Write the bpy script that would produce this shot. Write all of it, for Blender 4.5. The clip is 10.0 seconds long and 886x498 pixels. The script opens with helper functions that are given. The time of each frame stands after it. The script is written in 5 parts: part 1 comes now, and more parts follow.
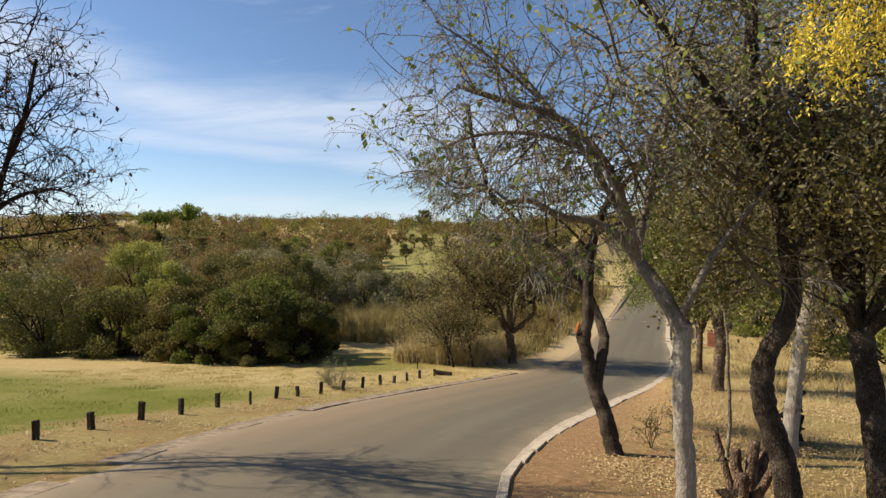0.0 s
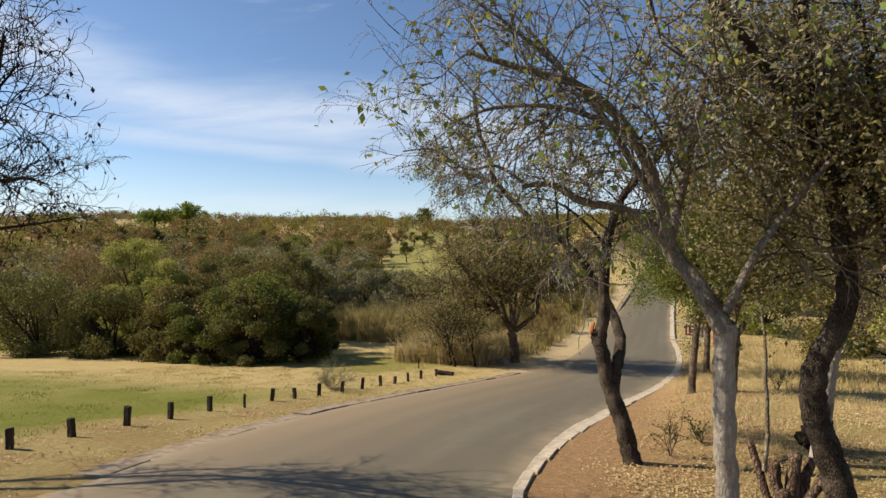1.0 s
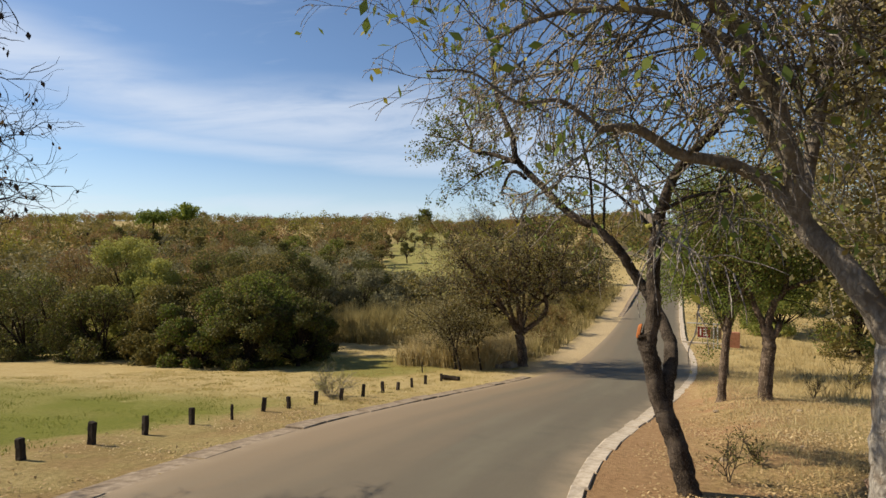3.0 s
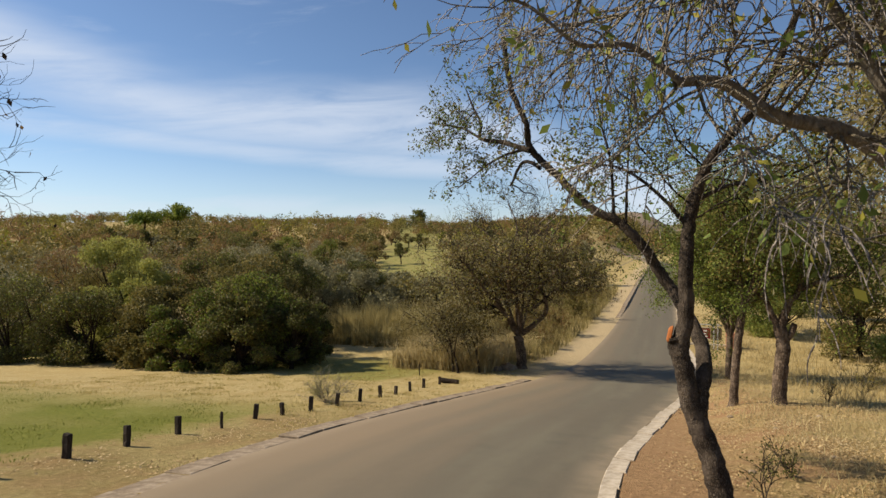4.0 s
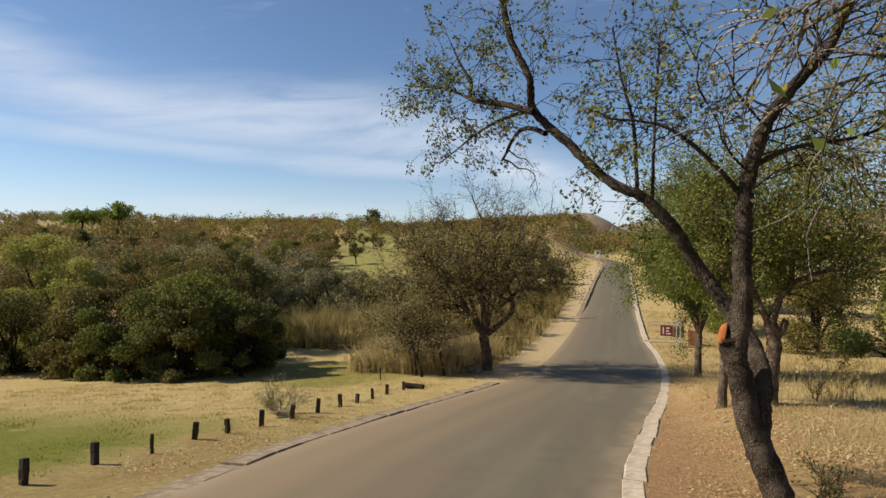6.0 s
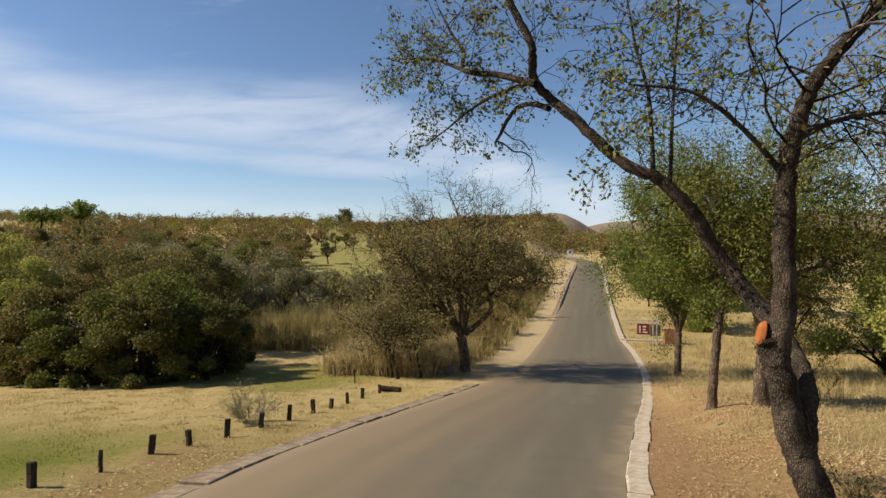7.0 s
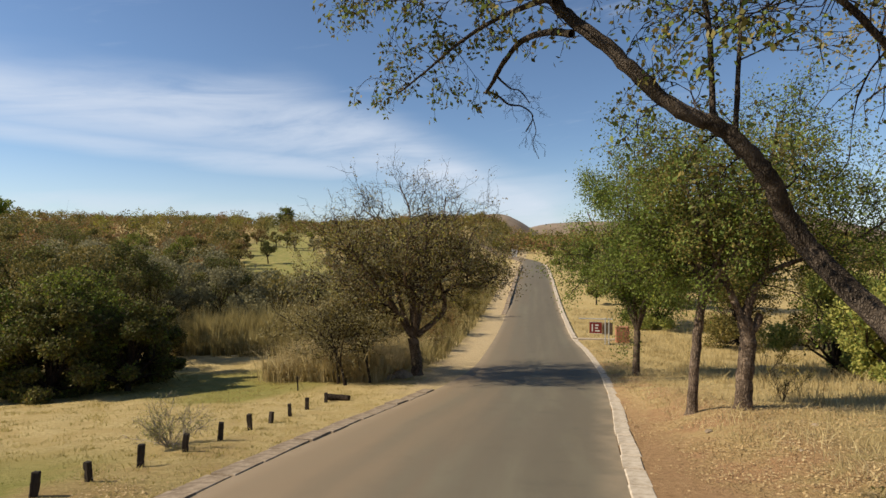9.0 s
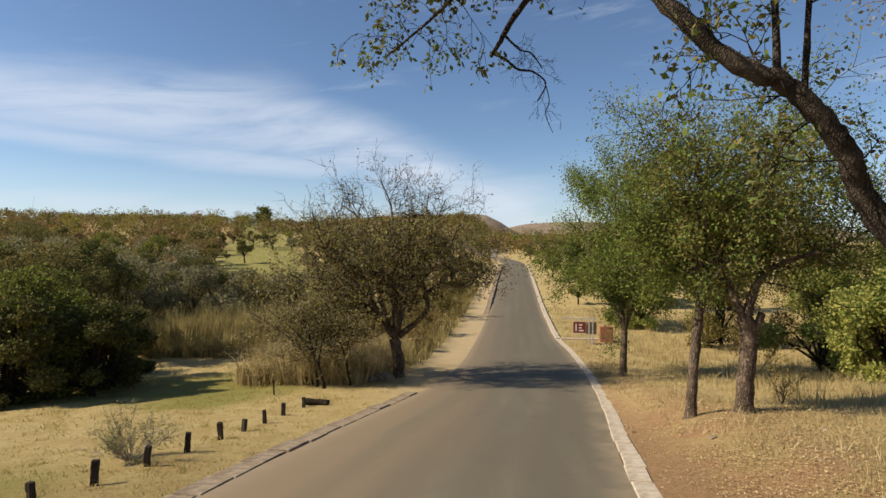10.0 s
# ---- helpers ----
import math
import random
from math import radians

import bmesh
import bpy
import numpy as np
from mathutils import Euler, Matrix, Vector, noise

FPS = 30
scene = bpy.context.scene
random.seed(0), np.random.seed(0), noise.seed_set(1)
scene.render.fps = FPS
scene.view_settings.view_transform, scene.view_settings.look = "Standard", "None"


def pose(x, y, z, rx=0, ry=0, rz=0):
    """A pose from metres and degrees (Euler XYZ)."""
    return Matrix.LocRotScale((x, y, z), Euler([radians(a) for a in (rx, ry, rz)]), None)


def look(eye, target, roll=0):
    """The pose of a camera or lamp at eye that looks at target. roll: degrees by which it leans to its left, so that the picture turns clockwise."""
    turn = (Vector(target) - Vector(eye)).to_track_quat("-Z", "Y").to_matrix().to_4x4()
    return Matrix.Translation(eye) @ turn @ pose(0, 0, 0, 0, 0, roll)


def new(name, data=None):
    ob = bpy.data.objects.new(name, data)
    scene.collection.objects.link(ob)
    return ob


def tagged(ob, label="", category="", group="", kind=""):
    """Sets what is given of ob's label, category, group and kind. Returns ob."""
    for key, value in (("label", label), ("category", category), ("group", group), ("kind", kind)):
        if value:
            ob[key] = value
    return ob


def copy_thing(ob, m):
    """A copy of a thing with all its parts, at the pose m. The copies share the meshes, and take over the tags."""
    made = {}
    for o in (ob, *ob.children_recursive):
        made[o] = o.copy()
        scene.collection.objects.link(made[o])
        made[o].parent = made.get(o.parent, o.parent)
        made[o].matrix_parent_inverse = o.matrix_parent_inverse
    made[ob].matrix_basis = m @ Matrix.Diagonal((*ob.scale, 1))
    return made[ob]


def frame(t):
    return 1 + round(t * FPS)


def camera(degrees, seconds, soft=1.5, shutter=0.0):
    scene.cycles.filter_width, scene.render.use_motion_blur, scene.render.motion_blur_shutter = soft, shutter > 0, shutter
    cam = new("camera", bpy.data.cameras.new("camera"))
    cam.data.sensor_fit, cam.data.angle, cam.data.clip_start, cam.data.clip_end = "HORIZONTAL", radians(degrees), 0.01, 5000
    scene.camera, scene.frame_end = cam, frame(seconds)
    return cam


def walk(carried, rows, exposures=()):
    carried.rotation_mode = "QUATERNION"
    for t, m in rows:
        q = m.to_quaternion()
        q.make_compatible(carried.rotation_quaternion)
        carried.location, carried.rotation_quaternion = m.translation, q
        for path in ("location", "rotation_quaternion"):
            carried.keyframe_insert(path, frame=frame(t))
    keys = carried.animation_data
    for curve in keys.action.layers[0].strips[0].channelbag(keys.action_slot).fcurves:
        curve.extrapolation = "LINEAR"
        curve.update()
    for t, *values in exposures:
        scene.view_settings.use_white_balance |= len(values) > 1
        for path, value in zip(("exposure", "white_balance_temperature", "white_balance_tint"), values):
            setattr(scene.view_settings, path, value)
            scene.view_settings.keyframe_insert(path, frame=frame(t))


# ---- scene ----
cam = camera(75.7, 10.0)
METRES, EYE, TILT, LEAN, TURN = 8.0, 1.84, -9.5, 1.5, 22.5
ROWS = [
    (0.0, 0.0, 0.0, 0.0, -0.27, 9.0, -1.7),
    (0.5, -0.0032, 0.0385, 0.0029, -0.22, 8.89, -1.68),
    (1.0, -0.0084, 0.0832, 0.0043, -0.24, 8.84, -1.61),
    (1.5, -0.0143, 0.1272, 0.0059, -0.25, 8.87, -1.61),
    (2.0, -0.0206, 0.1726, 0.0082, -0.2, 8.89, -1.59),
    (2.5, -0.0271, 0.2207, 0.0094, -0.17, 8.93, -1.57),
    (3.0, -0.0363, 0.2655, 0.0097, -0.24, 8.98, -1.55),
    (4.5, -0.0738, 0.4043, 0.0154, -1.68, 9.15, -1.29),
    (5.0, -0.0836, 0.4574, 0.0163, -2.84, 9.15, -1.06),
    (5.5, -0.0937, 0.5062, 0.0173, -4.08, 9.2, -0.83),
    (7.0, -0.1177, 0.6642, 0.0219, -8.12, 9.25, -0.07),
    (7.5, -0.12, 0.7171, 0.0236, -9.43, 9.28, 0.12),
    (8.0, -0.1242, 0.7711, 0.0266, -10.85, 9.28, 0.37),
    (8.5, -0.1244, 0.8261, 0.0271, -12.38, 9.27, 0.6),
    (9.0, -0.1278, 0.8799, 0.0298, -13.7, 9.26, 0.76),
    (9.5, -0.1281, 0.9323, 0.0316, -14.72, 9.24, 0.9),
    (10.0, -0.1227, 0.9871, 0.0341, -15.77, 9.23, 1.01),
]
walk(cam, [(t, pose(0, 0, EYE, TILT, LEAN, TURN) @ pose(METRES * x, METRES * y, METRES * z, 90 + pitch, roll, yaw)) for t, x, y, z, yaw, pitch, roll in ROWS],
     [(0.0, 0.56), (2.0, 0.50), (4.0, 0.41), (6.0, 0.38), (10.0, 0.40)])

# ---- daylight ----
SUN_ELEV, SUN_AZ = 40.0, 12.0        # shadows run along +x, turned 12 degrees towards +y
sun_dir = Vector((-math.cos(radians(SUN_AZ)) * math.cos(radians(SUN_ELEV)), -math.sin(radians(SUN_AZ)) * math.cos(radians(SUN_ELEV)), math.sin(radians(SUN_ELEV))))
sun = new("sun", bpy.data.lights.new("sun", "SUN"))
sun.data.energy, sun.data.angle, sun.data.color = 5.0, radians(0.55), (1.0, 0.868, 0.67)
sun.matrix_world = look((0, 0, 60), Vector((0, 0, 60)) - sun_dir)
scene.view_settings.exposure = 0.36


def build_sky():
    """Clear winter sky with thin streaks of high cloud."""
    world = bpy.data.worlds.new("sky")
    scene.world = world
    world.use_nodes = True
    nt = world.node_tree
    nt.nodes.clear()
    N, L = nt.nodes.new, nt.links.new

    def m(op, a, b=None, c=None):
        n = N("ShaderNodeMath")
        n.operation = op
        for k, v in enumerate((a, b, c)):
            if v is None:
                continue
            if isinstance(v, (int, float)):
                n.inputs[k].default_value = v
            else:
                L(v, n.inputs[k])
        return n.outputs[0]

    out, bg, sky = N("ShaderNodeOutputWorld"), N("ShaderNodeBackground"), N("ShaderNodeTexSky")
    sky.sky_type = "NISHITA"
    sky.sun_disc = False
    sky.sun_elevation = radians(SUN_ELEV)
    sky.sun_rotation = math.atan2(sun_dir.x, sun_dir.y)
    sky.altitude, sky.air_density, sky.dust_density, sky.ozone_density = 1200, 1.0, 0.5, 2.2
    co, sep = N("ShaderNodeTexCoord"), N("ShaderNodeSeparateXYZ")
    L(co.outputs["Generated"], sep.inputs[0])
    x, y, z = sep.outputs
    az = m("MULTIPLY", m("ARCTAN2", m("MULTIPLY", x, -1.0), y), 57.3)       # degrees left of +y
    el = m("MULTIPLY", m("ARCSINE", z), 57.3)
    comb = N("ShaderNodeCombineXYZ")
    L(m("MULTIPLY", az, 0.05), comb.inputs[0])
    L(m("ADD", m("MULTIPLY", el, 0.30), m("MULTIPLY", az, 0.035)), comb.inputs[1])
    n1, n2 = N("ShaderNodeTexNoise"), N("ShaderNodeTexNoise")
    for n, s, d, r in ((n1, 1.1, 7.0, 0.62), (n2, 0.55, 3.0, 0.5)):
        n.inputs["Scale"].default_value, n.inputs["Detail"].default_value, n.inputs["Roughness"].default_value = s, d, r
        n.inputs["Distortion"].default_value = 0.5
        L(comb.outputs[0], n.inputs["Vector"])

    def step(v, a, b):
        n = N("ShaderNodeMapRange")
        n.interpolation_type = "SMOOTHSTEP"
        L(v, n.inputs[0])
        n.inputs[1].default_value, n.inputs[2].default_value = a, b
        return n.outputs[0]

    def band(centre, half, soft):
        d = m("ABSOLUTE", m("SUBTRACT", el, centre))
        wob = m("MULTIPLY", m("SUBTRACT", n2.outputs[0], 0.5), half * 2.0)
        return m("SUBTRACT", 1.0, step(m("ADD", d, wob), half * (1 - soft), half * (1 + soft)))

    c1 = m("SUBTRACT", m("ADD", 12.1, m("MULTIPLY", step(az, 44.0, 64.0), 3.5)), m("MULTIPLY", m("SUBTRACT", 1.0, step(az, -4.0, 26.0)), 8.5))
    b1 = m("MULTIPLY", band(c1, 2.8, 0.85), step(az, -9.0, 0.0))
    c2 = m("ADD", 6.4, m("MULTIPLY", az, 0.06))
    b2 = m("MULTIPLY", band(c2, 0.9, 0.9), step(az, 2.0, 22.0))
    b3 = m("MULTIPLY", band(m("ADD", 2.0, m("MULTIPLY", az, 0.02)), 1.6, 0.9), 0.8)
    b4 = m("MULTIPLY", m("MULTIPLY", band(m("ADD", 3.6, m("MULTIPLY", az, 0.40)), 2.3, 0.7), step(az, -5.0, -1.0)), m("SUBTRACT", 1.0, step(az, 10.0, 20.0)))
    wisps = m("MULTIPLY", step(n1.outputs[0], 0.54, 0.85), 0.6)
    body = m("MULTIPLY", m("MAXIMUM", m("MAXIMUM", m("MAXIMUM", b1, m("MULTIPLY", b4, 1.2)), m("MULTIPLY", b2, 0.8)), b3), step(n1.outputs[0], 0.12, 0.66))
    haze = m("MULTIPLY", m("SUBTRACT", 1.0, step(el, -1.0, 10.0)), 0.42)
    bank = m("MULTIPLY", m("MULTIPLY", step(az, 47.0, 58.0), m("SUBTRACT", 1.0, step(el, 2.5, 5.5))), m("MULTIPLY", step(n1.outputs[0], 0.25, 0.6), 1.1))
    cover = m("MULTIPLY", m("MAXIMUM", m("MAXIMUM", body, bank), m("MULTIPLY", wisps, step(el, 0.0, 6.0))), 0.70)
    cover = m("MAXIMUM", cover, haze)
    mix = N("ShaderNodeMix")
    mix.data_type = "RGBA"
    L(cover, mix.inputs[0])
    tint = N("ShaderNodeMix")
    tint.data_type, tint.blend_type = "RGBA", "MULTIPLY"
    tint.inputs[0].default_value = 1.0
    L(sky.outputs[0], tint.inputs[6])
    tint.inputs[7].default_value = (0.95, 1.0, 1.05, 1)
    L(tint.outputs[2], mix.inputs[6])
    mix.inputs[7].default_value = (6.6, 7.2, 8.2, 1)
    L(mix.outputs[2], bg.inputs[0])
    bg.inputs[1].default_value = 0.083
    L(bg.outputs[0], out.inputs[0])


build_sky()


# ---- materials ----
def material(name):
    """A fresh node material: its tree, its Principled node and a node maker."""
    mat = bpy.data.materials.new(name)
    mat.use_nodes = True
    nt = mat.node_tree
    return mat, nt, nt.nodes["Principled BSDF"]


def ramp(nt, fac, stops):
    r = nt.nodes.new("ShaderNodeValToRGB")
    while len(r.color_ramp.elements) < len(stops):
        r.color_ramp.elements.new(0.5)
    for e, (p, c) in zip(r.color_ramp.elements, stops):
        e.position, e.color = p, (*c, 1)
    nt.links.new(fac, r.inputs[0])
    return r.outputs[0]


def noise_node(nt, scale, detail=5.0, rough=0.6, vector=None, stretch=None):
    n = nt.nodes.new("ShaderNodeTexNoise")
    n.inputs["Scale"].default_value, n.inputs["Detail"].default_value, n.inputs["Roughness"].default_value = scale, detail, rough
    if vector is None:
        vector = nt.nodes.new("ShaderNodeTexCoord").outputs["Object"]
    if stretch:
        mp = nt.nodes.new("ShaderNodeMapping")
        mp.inputs["Scale"].default_value = stretch
        nt.links.new(vector, mp.inputs[0])
        vector = mp.outputs[0]
    nt.links.new(vector, n.inputs["Vector"])
    return n.outputs[0]


def blend(nt, fac, a, b, mode="MIX"):
    n = nt.nodes.new("ShaderNodeMix")
    n.data_type, n.blend_type = "RGBA", mode
    for sock, v in ((n.inputs[0], fac), (n.inputs[6], a), (n.inputs[7], b)):
        if isinstance(v, (int, float)):
            sock.default_value = v
        elif isinstance(v, tuple):
            sock.default_value = (*v, 1)
        else:
            nt.links.new(v, sock)
    return n.outputs[2]


def bump(nt, bsdf, h, strength, distance):
    b = nt.nodes.new("ShaderNodeBump")
    b.inputs["Strength"].default_value, b.inputs["Distance"].default_value = strength, distance
    nt.links.new(h, b.inputs["Height"])
    nt.links.new(b.outputs[0], bsdf.inputs["Normal"])


def calc(nt, op, a, b=None):
    n = nt.nodes.new("ShaderNodeMath")
    n.operation = op
    for k, v in enumerate((a, b)):
        if isinstance(v, (int, float)):
            n.inputs[k].default_value = v
        elif v is not None:
            nt.links.new(v, n.inputs[k])
    return n.outputs[0]


def sstep(nt, v, a, b):
    n = nt.nodes.new("ShaderNodeMapRange")
    n.interpolation_type = "SMOOTHSTEP"
    nt.links.new(v, n.inputs[0])
    n.inputs[1].default_value, n.inputs[2].default_value = a, b
    return n.outputs[0]


def bark(name, dark, light, scale=14.0, patch=None):
    """Furrowed bark: upright cracks over blotches."""
    mat, nt, b = material(name)
    co = nt.nodes.new("ShaderNodeTexCoord").outputs["Object"]
    fine = noise_node(nt, scale * 1.6, 9, 0.75, co, (1, 1, 0.3))
    warp = nt.nodes.new("ShaderNodeMapping")
    warp.inputs["Scale"].default_value = (1, 1, 0.22)
    nt.links.new(co, warp.inputs[0])
    jitter = nt.nodes.new("ShaderNodeMix")
    jitter.data_type, jitter.blend_type = "RGBA", "ADD"
    jitter.inputs[0].default_value = 0.11
    nt.links.new(warp.outputs[0], jitter.inputs[6])
    wob = nt.nodes.new("ShaderNodeTexNoise")
    wob.inputs["Scale"].default_value = 9
    nt.links.new(co, wob.inputs["Vector"])
    nt.links.new(wob.outputs[1], jitter.inputs[7])
    crack = nt.nodes.new("ShaderNodeTexVoronoi")
    crack.feature = "DISTANCE_TO_EDGE"
    crack.inputs["Scale"].default_value = scale * 1.5
    nt.links.new(jitter.outputs[2], crack.inputs["Vector"])
    furrow = sstep(nt, crack.outputs[0], 0.0, 0.3)
    big = noise_node(nt, 3.0, 5, 0.6, co)
    col = ramp(nt, fine, [(0.32, dark), (0.68, light)])
    col = blend(nt, furrow, tuple(0.8 * c for c in dark), col)
    if patch:
        col = blend(nt, sstep(nt, big, 0.52, 0.62), blend(nt, 0.6, col, ramp(nt, fine, [(0.32, dark), (0.68, light)])), patch)
    else:
        col = blend(nt, calc(nt, "MULTIPLY", sstep(nt, big, 0.45, 0.7), 0.6), col, tuple(1.25 * c for c in light))
    nt.links.new(col, b.inputs["Base Color"])
    b.inputs["Roughness"].default_value = 0.94
    b.inputs["Specular IOR Level"].default_value = 0.15
    bump(nt, b, calc(nt, "ADD", calc(nt, "MULTIPLY", furrow, 0.25 if patch else 0.8), fine), 1.0, 0.022)
    return mat


def leaf(name, stops, translucent=0.3, spec=0.2, clump=0.45):
    """Leaves: hue varies tree by tree, clump by clump and a little leaf by leaf; some light passes through."""
    mat, nt, b = material(name)
    geo, info = nt.nodes.new("ShaderNodeNewGeometry"), nt.nodes.new("ShaderNodeObjectInfo")
    own = calc(nt, "MULTIPLY", geo.outputs["Random Per Island"], 0.34)
    tree = calc(nt, "MULTIPLY", info.outputs["Random"], 0.26)
    mass = calc(nt, "MULTIPLY", sstep(nt, noise_node(nt, clump, 3), 0.3, 0.7), 0.40)
    col = ramp(nt, calc(nt, "ADD", own, calc(nt, "ADD", tree, mass)), stops)
    nt.links.new(col, b.inputs["Base Color"])
    b.inputs["Roughness"].default_value = 0.65
    b.inputs["Specular IOR Level"].default_value = spec
    tr = nt.nodes.new("ShaderNodeBsdfTranslucent")
    nt.links.new(col, tr.inputs[0])
    mx = nt.nodes.new("ShaderNodeMixShader")
    mx.inputs[0].default_value = translucent
    nt.links.new(b.outputs[0], mx.inputs[1])
    nt.links.new(tr.outputs[0], mx.inputs[2])
    nt.links.new(mx.outputs[0], nt.nodes["Material Output"].inputs[0])
    return mat


def plain(name, stops, scale, rough=0.9, bumps=0.5, dist=0.01, stretch=None):
    mat, nt, b = material(name)
    n = noise_node(nt, scale, 8, 0.65, stretch=stretch)
    nt.links.new(ramp(nt, n, stops), b.inputs["Base Color"])
    b.inputs["Roughness"].default_value = rough
    b.inputs["Specular IOR Level"].default_value = 0.25
    bump(nt, b, n, bumps, dist)
    return mat


def ground_material():
    """Dry winter grass, a watered lawn, bare red earth and leaf litter by place."""
    mat, nt, b = material("winter_grass_and_earth")
    co = nt.nodes.new("ShaderNodeTexCoord").outputs["Object"]
    sp = nt.nodes.new("ShaderNodeSeparateXYZ")
    nt.links.new(co, sp.inputs[0])
    X, Y = sp.outputs[0], sp.outputs[1]
    n_small, n_mid, n_big = noise_node(nt, 9, 8, 0.75, co), noise_node(nt, 0.9, 6, 0.65, co), noise_node(nt, 0.12, 5, 0.6, co)
    n_fine = noise_node(nt, 42, 6, 0.8, co)
    wx = calc(nt, "ADD", X, calc(nt, "MULTIPLY", calc(nt, "SUBTRACT", n_mid, 0.5), 3.0))
    wy = calc(nt, "ADD", Y, calc(nt, "MULTIPLY", calc(nt, "SUBTRACT", n_big, 0.5), 16.0))
    straw = ramp(nt, n_small, [(0.25, (0.25, 0.185, 0.078)), (0.5, (0.43, 0.335, 0.155)), (0.75, (0.58, 0.47, 0.25))])
    straw = blend(nt, sstep(nt, n_mid, 0.35, 0.7), straw, (0.37, 0.275, 0.115))
    green = ramp(nt, n_small, [(0.25, (0.102, 0.124, 0.015)), (0.75, (0.192, 0.200, 0.033))])
    earth = ramp(nt, n_small, [(0.25, (0.20, 0.11, 0.055)), (0.6, (0.37, 0.22, 0.12)), (0.8, (0.50, 0.34, 0.20))])
    hillside = ramp(nt, n_mid, [(0.3, (0.26, 0.20, 0.08)), (0.7, (0.44, 0.34, 0.15))])
    # watered lawn left of the posts
    lawn = calc(nt, "MULTIPLY", calc(nt, "SUBTRACT", 1.0, sstep(nt, wx, -11.4, -9.9)), sstep(nt, wx, -60.0, -40.0))
    lawn_y = calc(nt, "ADD", Y, calc(nt, "MULTIPLY", calc(nt, "SUBTRACT", n_big, 0.5), 6.0))
    lawn = calc(nt, "MULTIPLY", lawn, calc(nt, "SUBTRACT", 1.0, sstep(nt, lawn_y, 11.5, 17.0)))
    lawn2 = calc(nt, "MULTIPLY", calc(nt, "MULTIPLY", sstep(nt, wy, 24.0, 27.0), calc(nt, "SUBTRACT", 1.0, sstep(nt, wy, 31.0, 34.0))), calc(nt, "SUBTRACT", 1.0, sstep(nt, wx, -13.0, -11.0)))
    lawn = calc(nt, "MAXIMUM", lawn, calc(nt, "MULTIPLY", lawn2, 0.75))
    n_patch = noise_node(nt, 0.22, 4, 0.6, co)
    lawn = calc(nt, "MULTIPLY", calc(nt, "MULTIPLY", lawn, sstep(nt, n_mid, 0.05, 0.42)), calc(nt, "ADD", calc(nt, "MULTIPLY", sstep(nt, n_patch, 0.33, 0.6), 0.25), 0.75))
    col = blend(nt, calc(nt, "MULTIPLY", lawn, 0.95), straw, green)
    # earth and litter along the road and under the trees on its right
    near = calc(nt, "SUBTRACT", 1.0, sstep(nt, wy, 30.0, 45.0))
    verge = calc(nt, "MULTIPLY", sstep(nt, wx, -11.2, -9.6), calc(nt, "SUBTRACT", 1.0, sstep(nt, Y, 10.0, 22.0)))
    col = blend(nt, calc(nt, "MULTIPLY", verge, calc(nt, "ADD", calc(nt, "MULTIPLY", sstep(nt, n_patch, 0.3, 0.6), 0.35), 0.5)), col, ramp(nt, n_small, [(0.3, (0.145, 0.118, 0.038)), (0.55, (0.24, 0.19, 0.07)), (0.75, (0.38, 0.29, 0.13))]))
    bare_r = calc(nt, "SUBTRACT", 1.0, sstep(nt, wx, 0.2, 2.6))
    strip = calc(nt, "MULTIPLY", calc(nt, "SUBTRACT", 1.0, sstep(nt, wx, -1.5, 0.2)), calc(nt, "MULTIPLY", sstep(nt, X, -5.0, -4.0), 0.8))
    bare = calc(nt, "MULTIPLY", calc(nt, "MULTIPLY", bare_r, sstep(nt, X, -5.0, -4.0)), calc(nt, "MULTIPLY", sstep(nt, n_mid, 0.3, 0.62), 0.85))
    bare = calc(nt, "MULTIPLY", calc(nt, "MAXIMUM", calc(nt, "MAXIMUM", bare, strip), calc(nt, "MULTIPLY", verge, calc(nt, "MULTIPLY", sstep(nt, n_mid, 0.38, 0.68), 0.42))), near)
    col = blend(nt, bare, col, earth)
    # sand drifted along the road's far left edge
    edge = calc(nt, "MINIMUM", calc(nt, "ADD", calc(nt, "MULTIPLY", Y, 0.05), -8.6), -5.9)
    drift = calc(nt, "MULTIPLY", sstep(nt, calc(nt, "SUBTRACT", wx, edge), -2.4, -1.2), calc(nt, "MULTIPLY", sstep(nt, Y, 24.0, 30.0), calc(nt, "SUBTRACT", 1.0, sstep(nt, X, -5.5, -5.0))))
    col = blend(nt, calc(nt, "MULTIPLY", drift, 0.8), col, ramp(nt, n_small, [(0.3, (0.30, 0.225, 0.13)), (0.7, (0.54, 0.43, 0.27))]))
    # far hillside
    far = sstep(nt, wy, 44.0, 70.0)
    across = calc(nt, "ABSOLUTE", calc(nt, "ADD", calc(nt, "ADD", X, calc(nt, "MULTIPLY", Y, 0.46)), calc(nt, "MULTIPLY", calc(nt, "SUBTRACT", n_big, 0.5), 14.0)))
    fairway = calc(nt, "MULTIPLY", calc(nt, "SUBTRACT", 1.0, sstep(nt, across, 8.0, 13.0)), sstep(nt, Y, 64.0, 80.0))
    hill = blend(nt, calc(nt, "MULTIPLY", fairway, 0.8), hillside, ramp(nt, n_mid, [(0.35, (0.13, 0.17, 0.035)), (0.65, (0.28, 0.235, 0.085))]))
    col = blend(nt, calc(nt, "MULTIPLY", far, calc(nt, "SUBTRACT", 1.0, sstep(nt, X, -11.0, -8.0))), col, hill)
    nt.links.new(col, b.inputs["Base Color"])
    b.inputs["Roughness"].default_value = 0.97
    b.inputs["Specular IOR Level"].default_value = 0.1
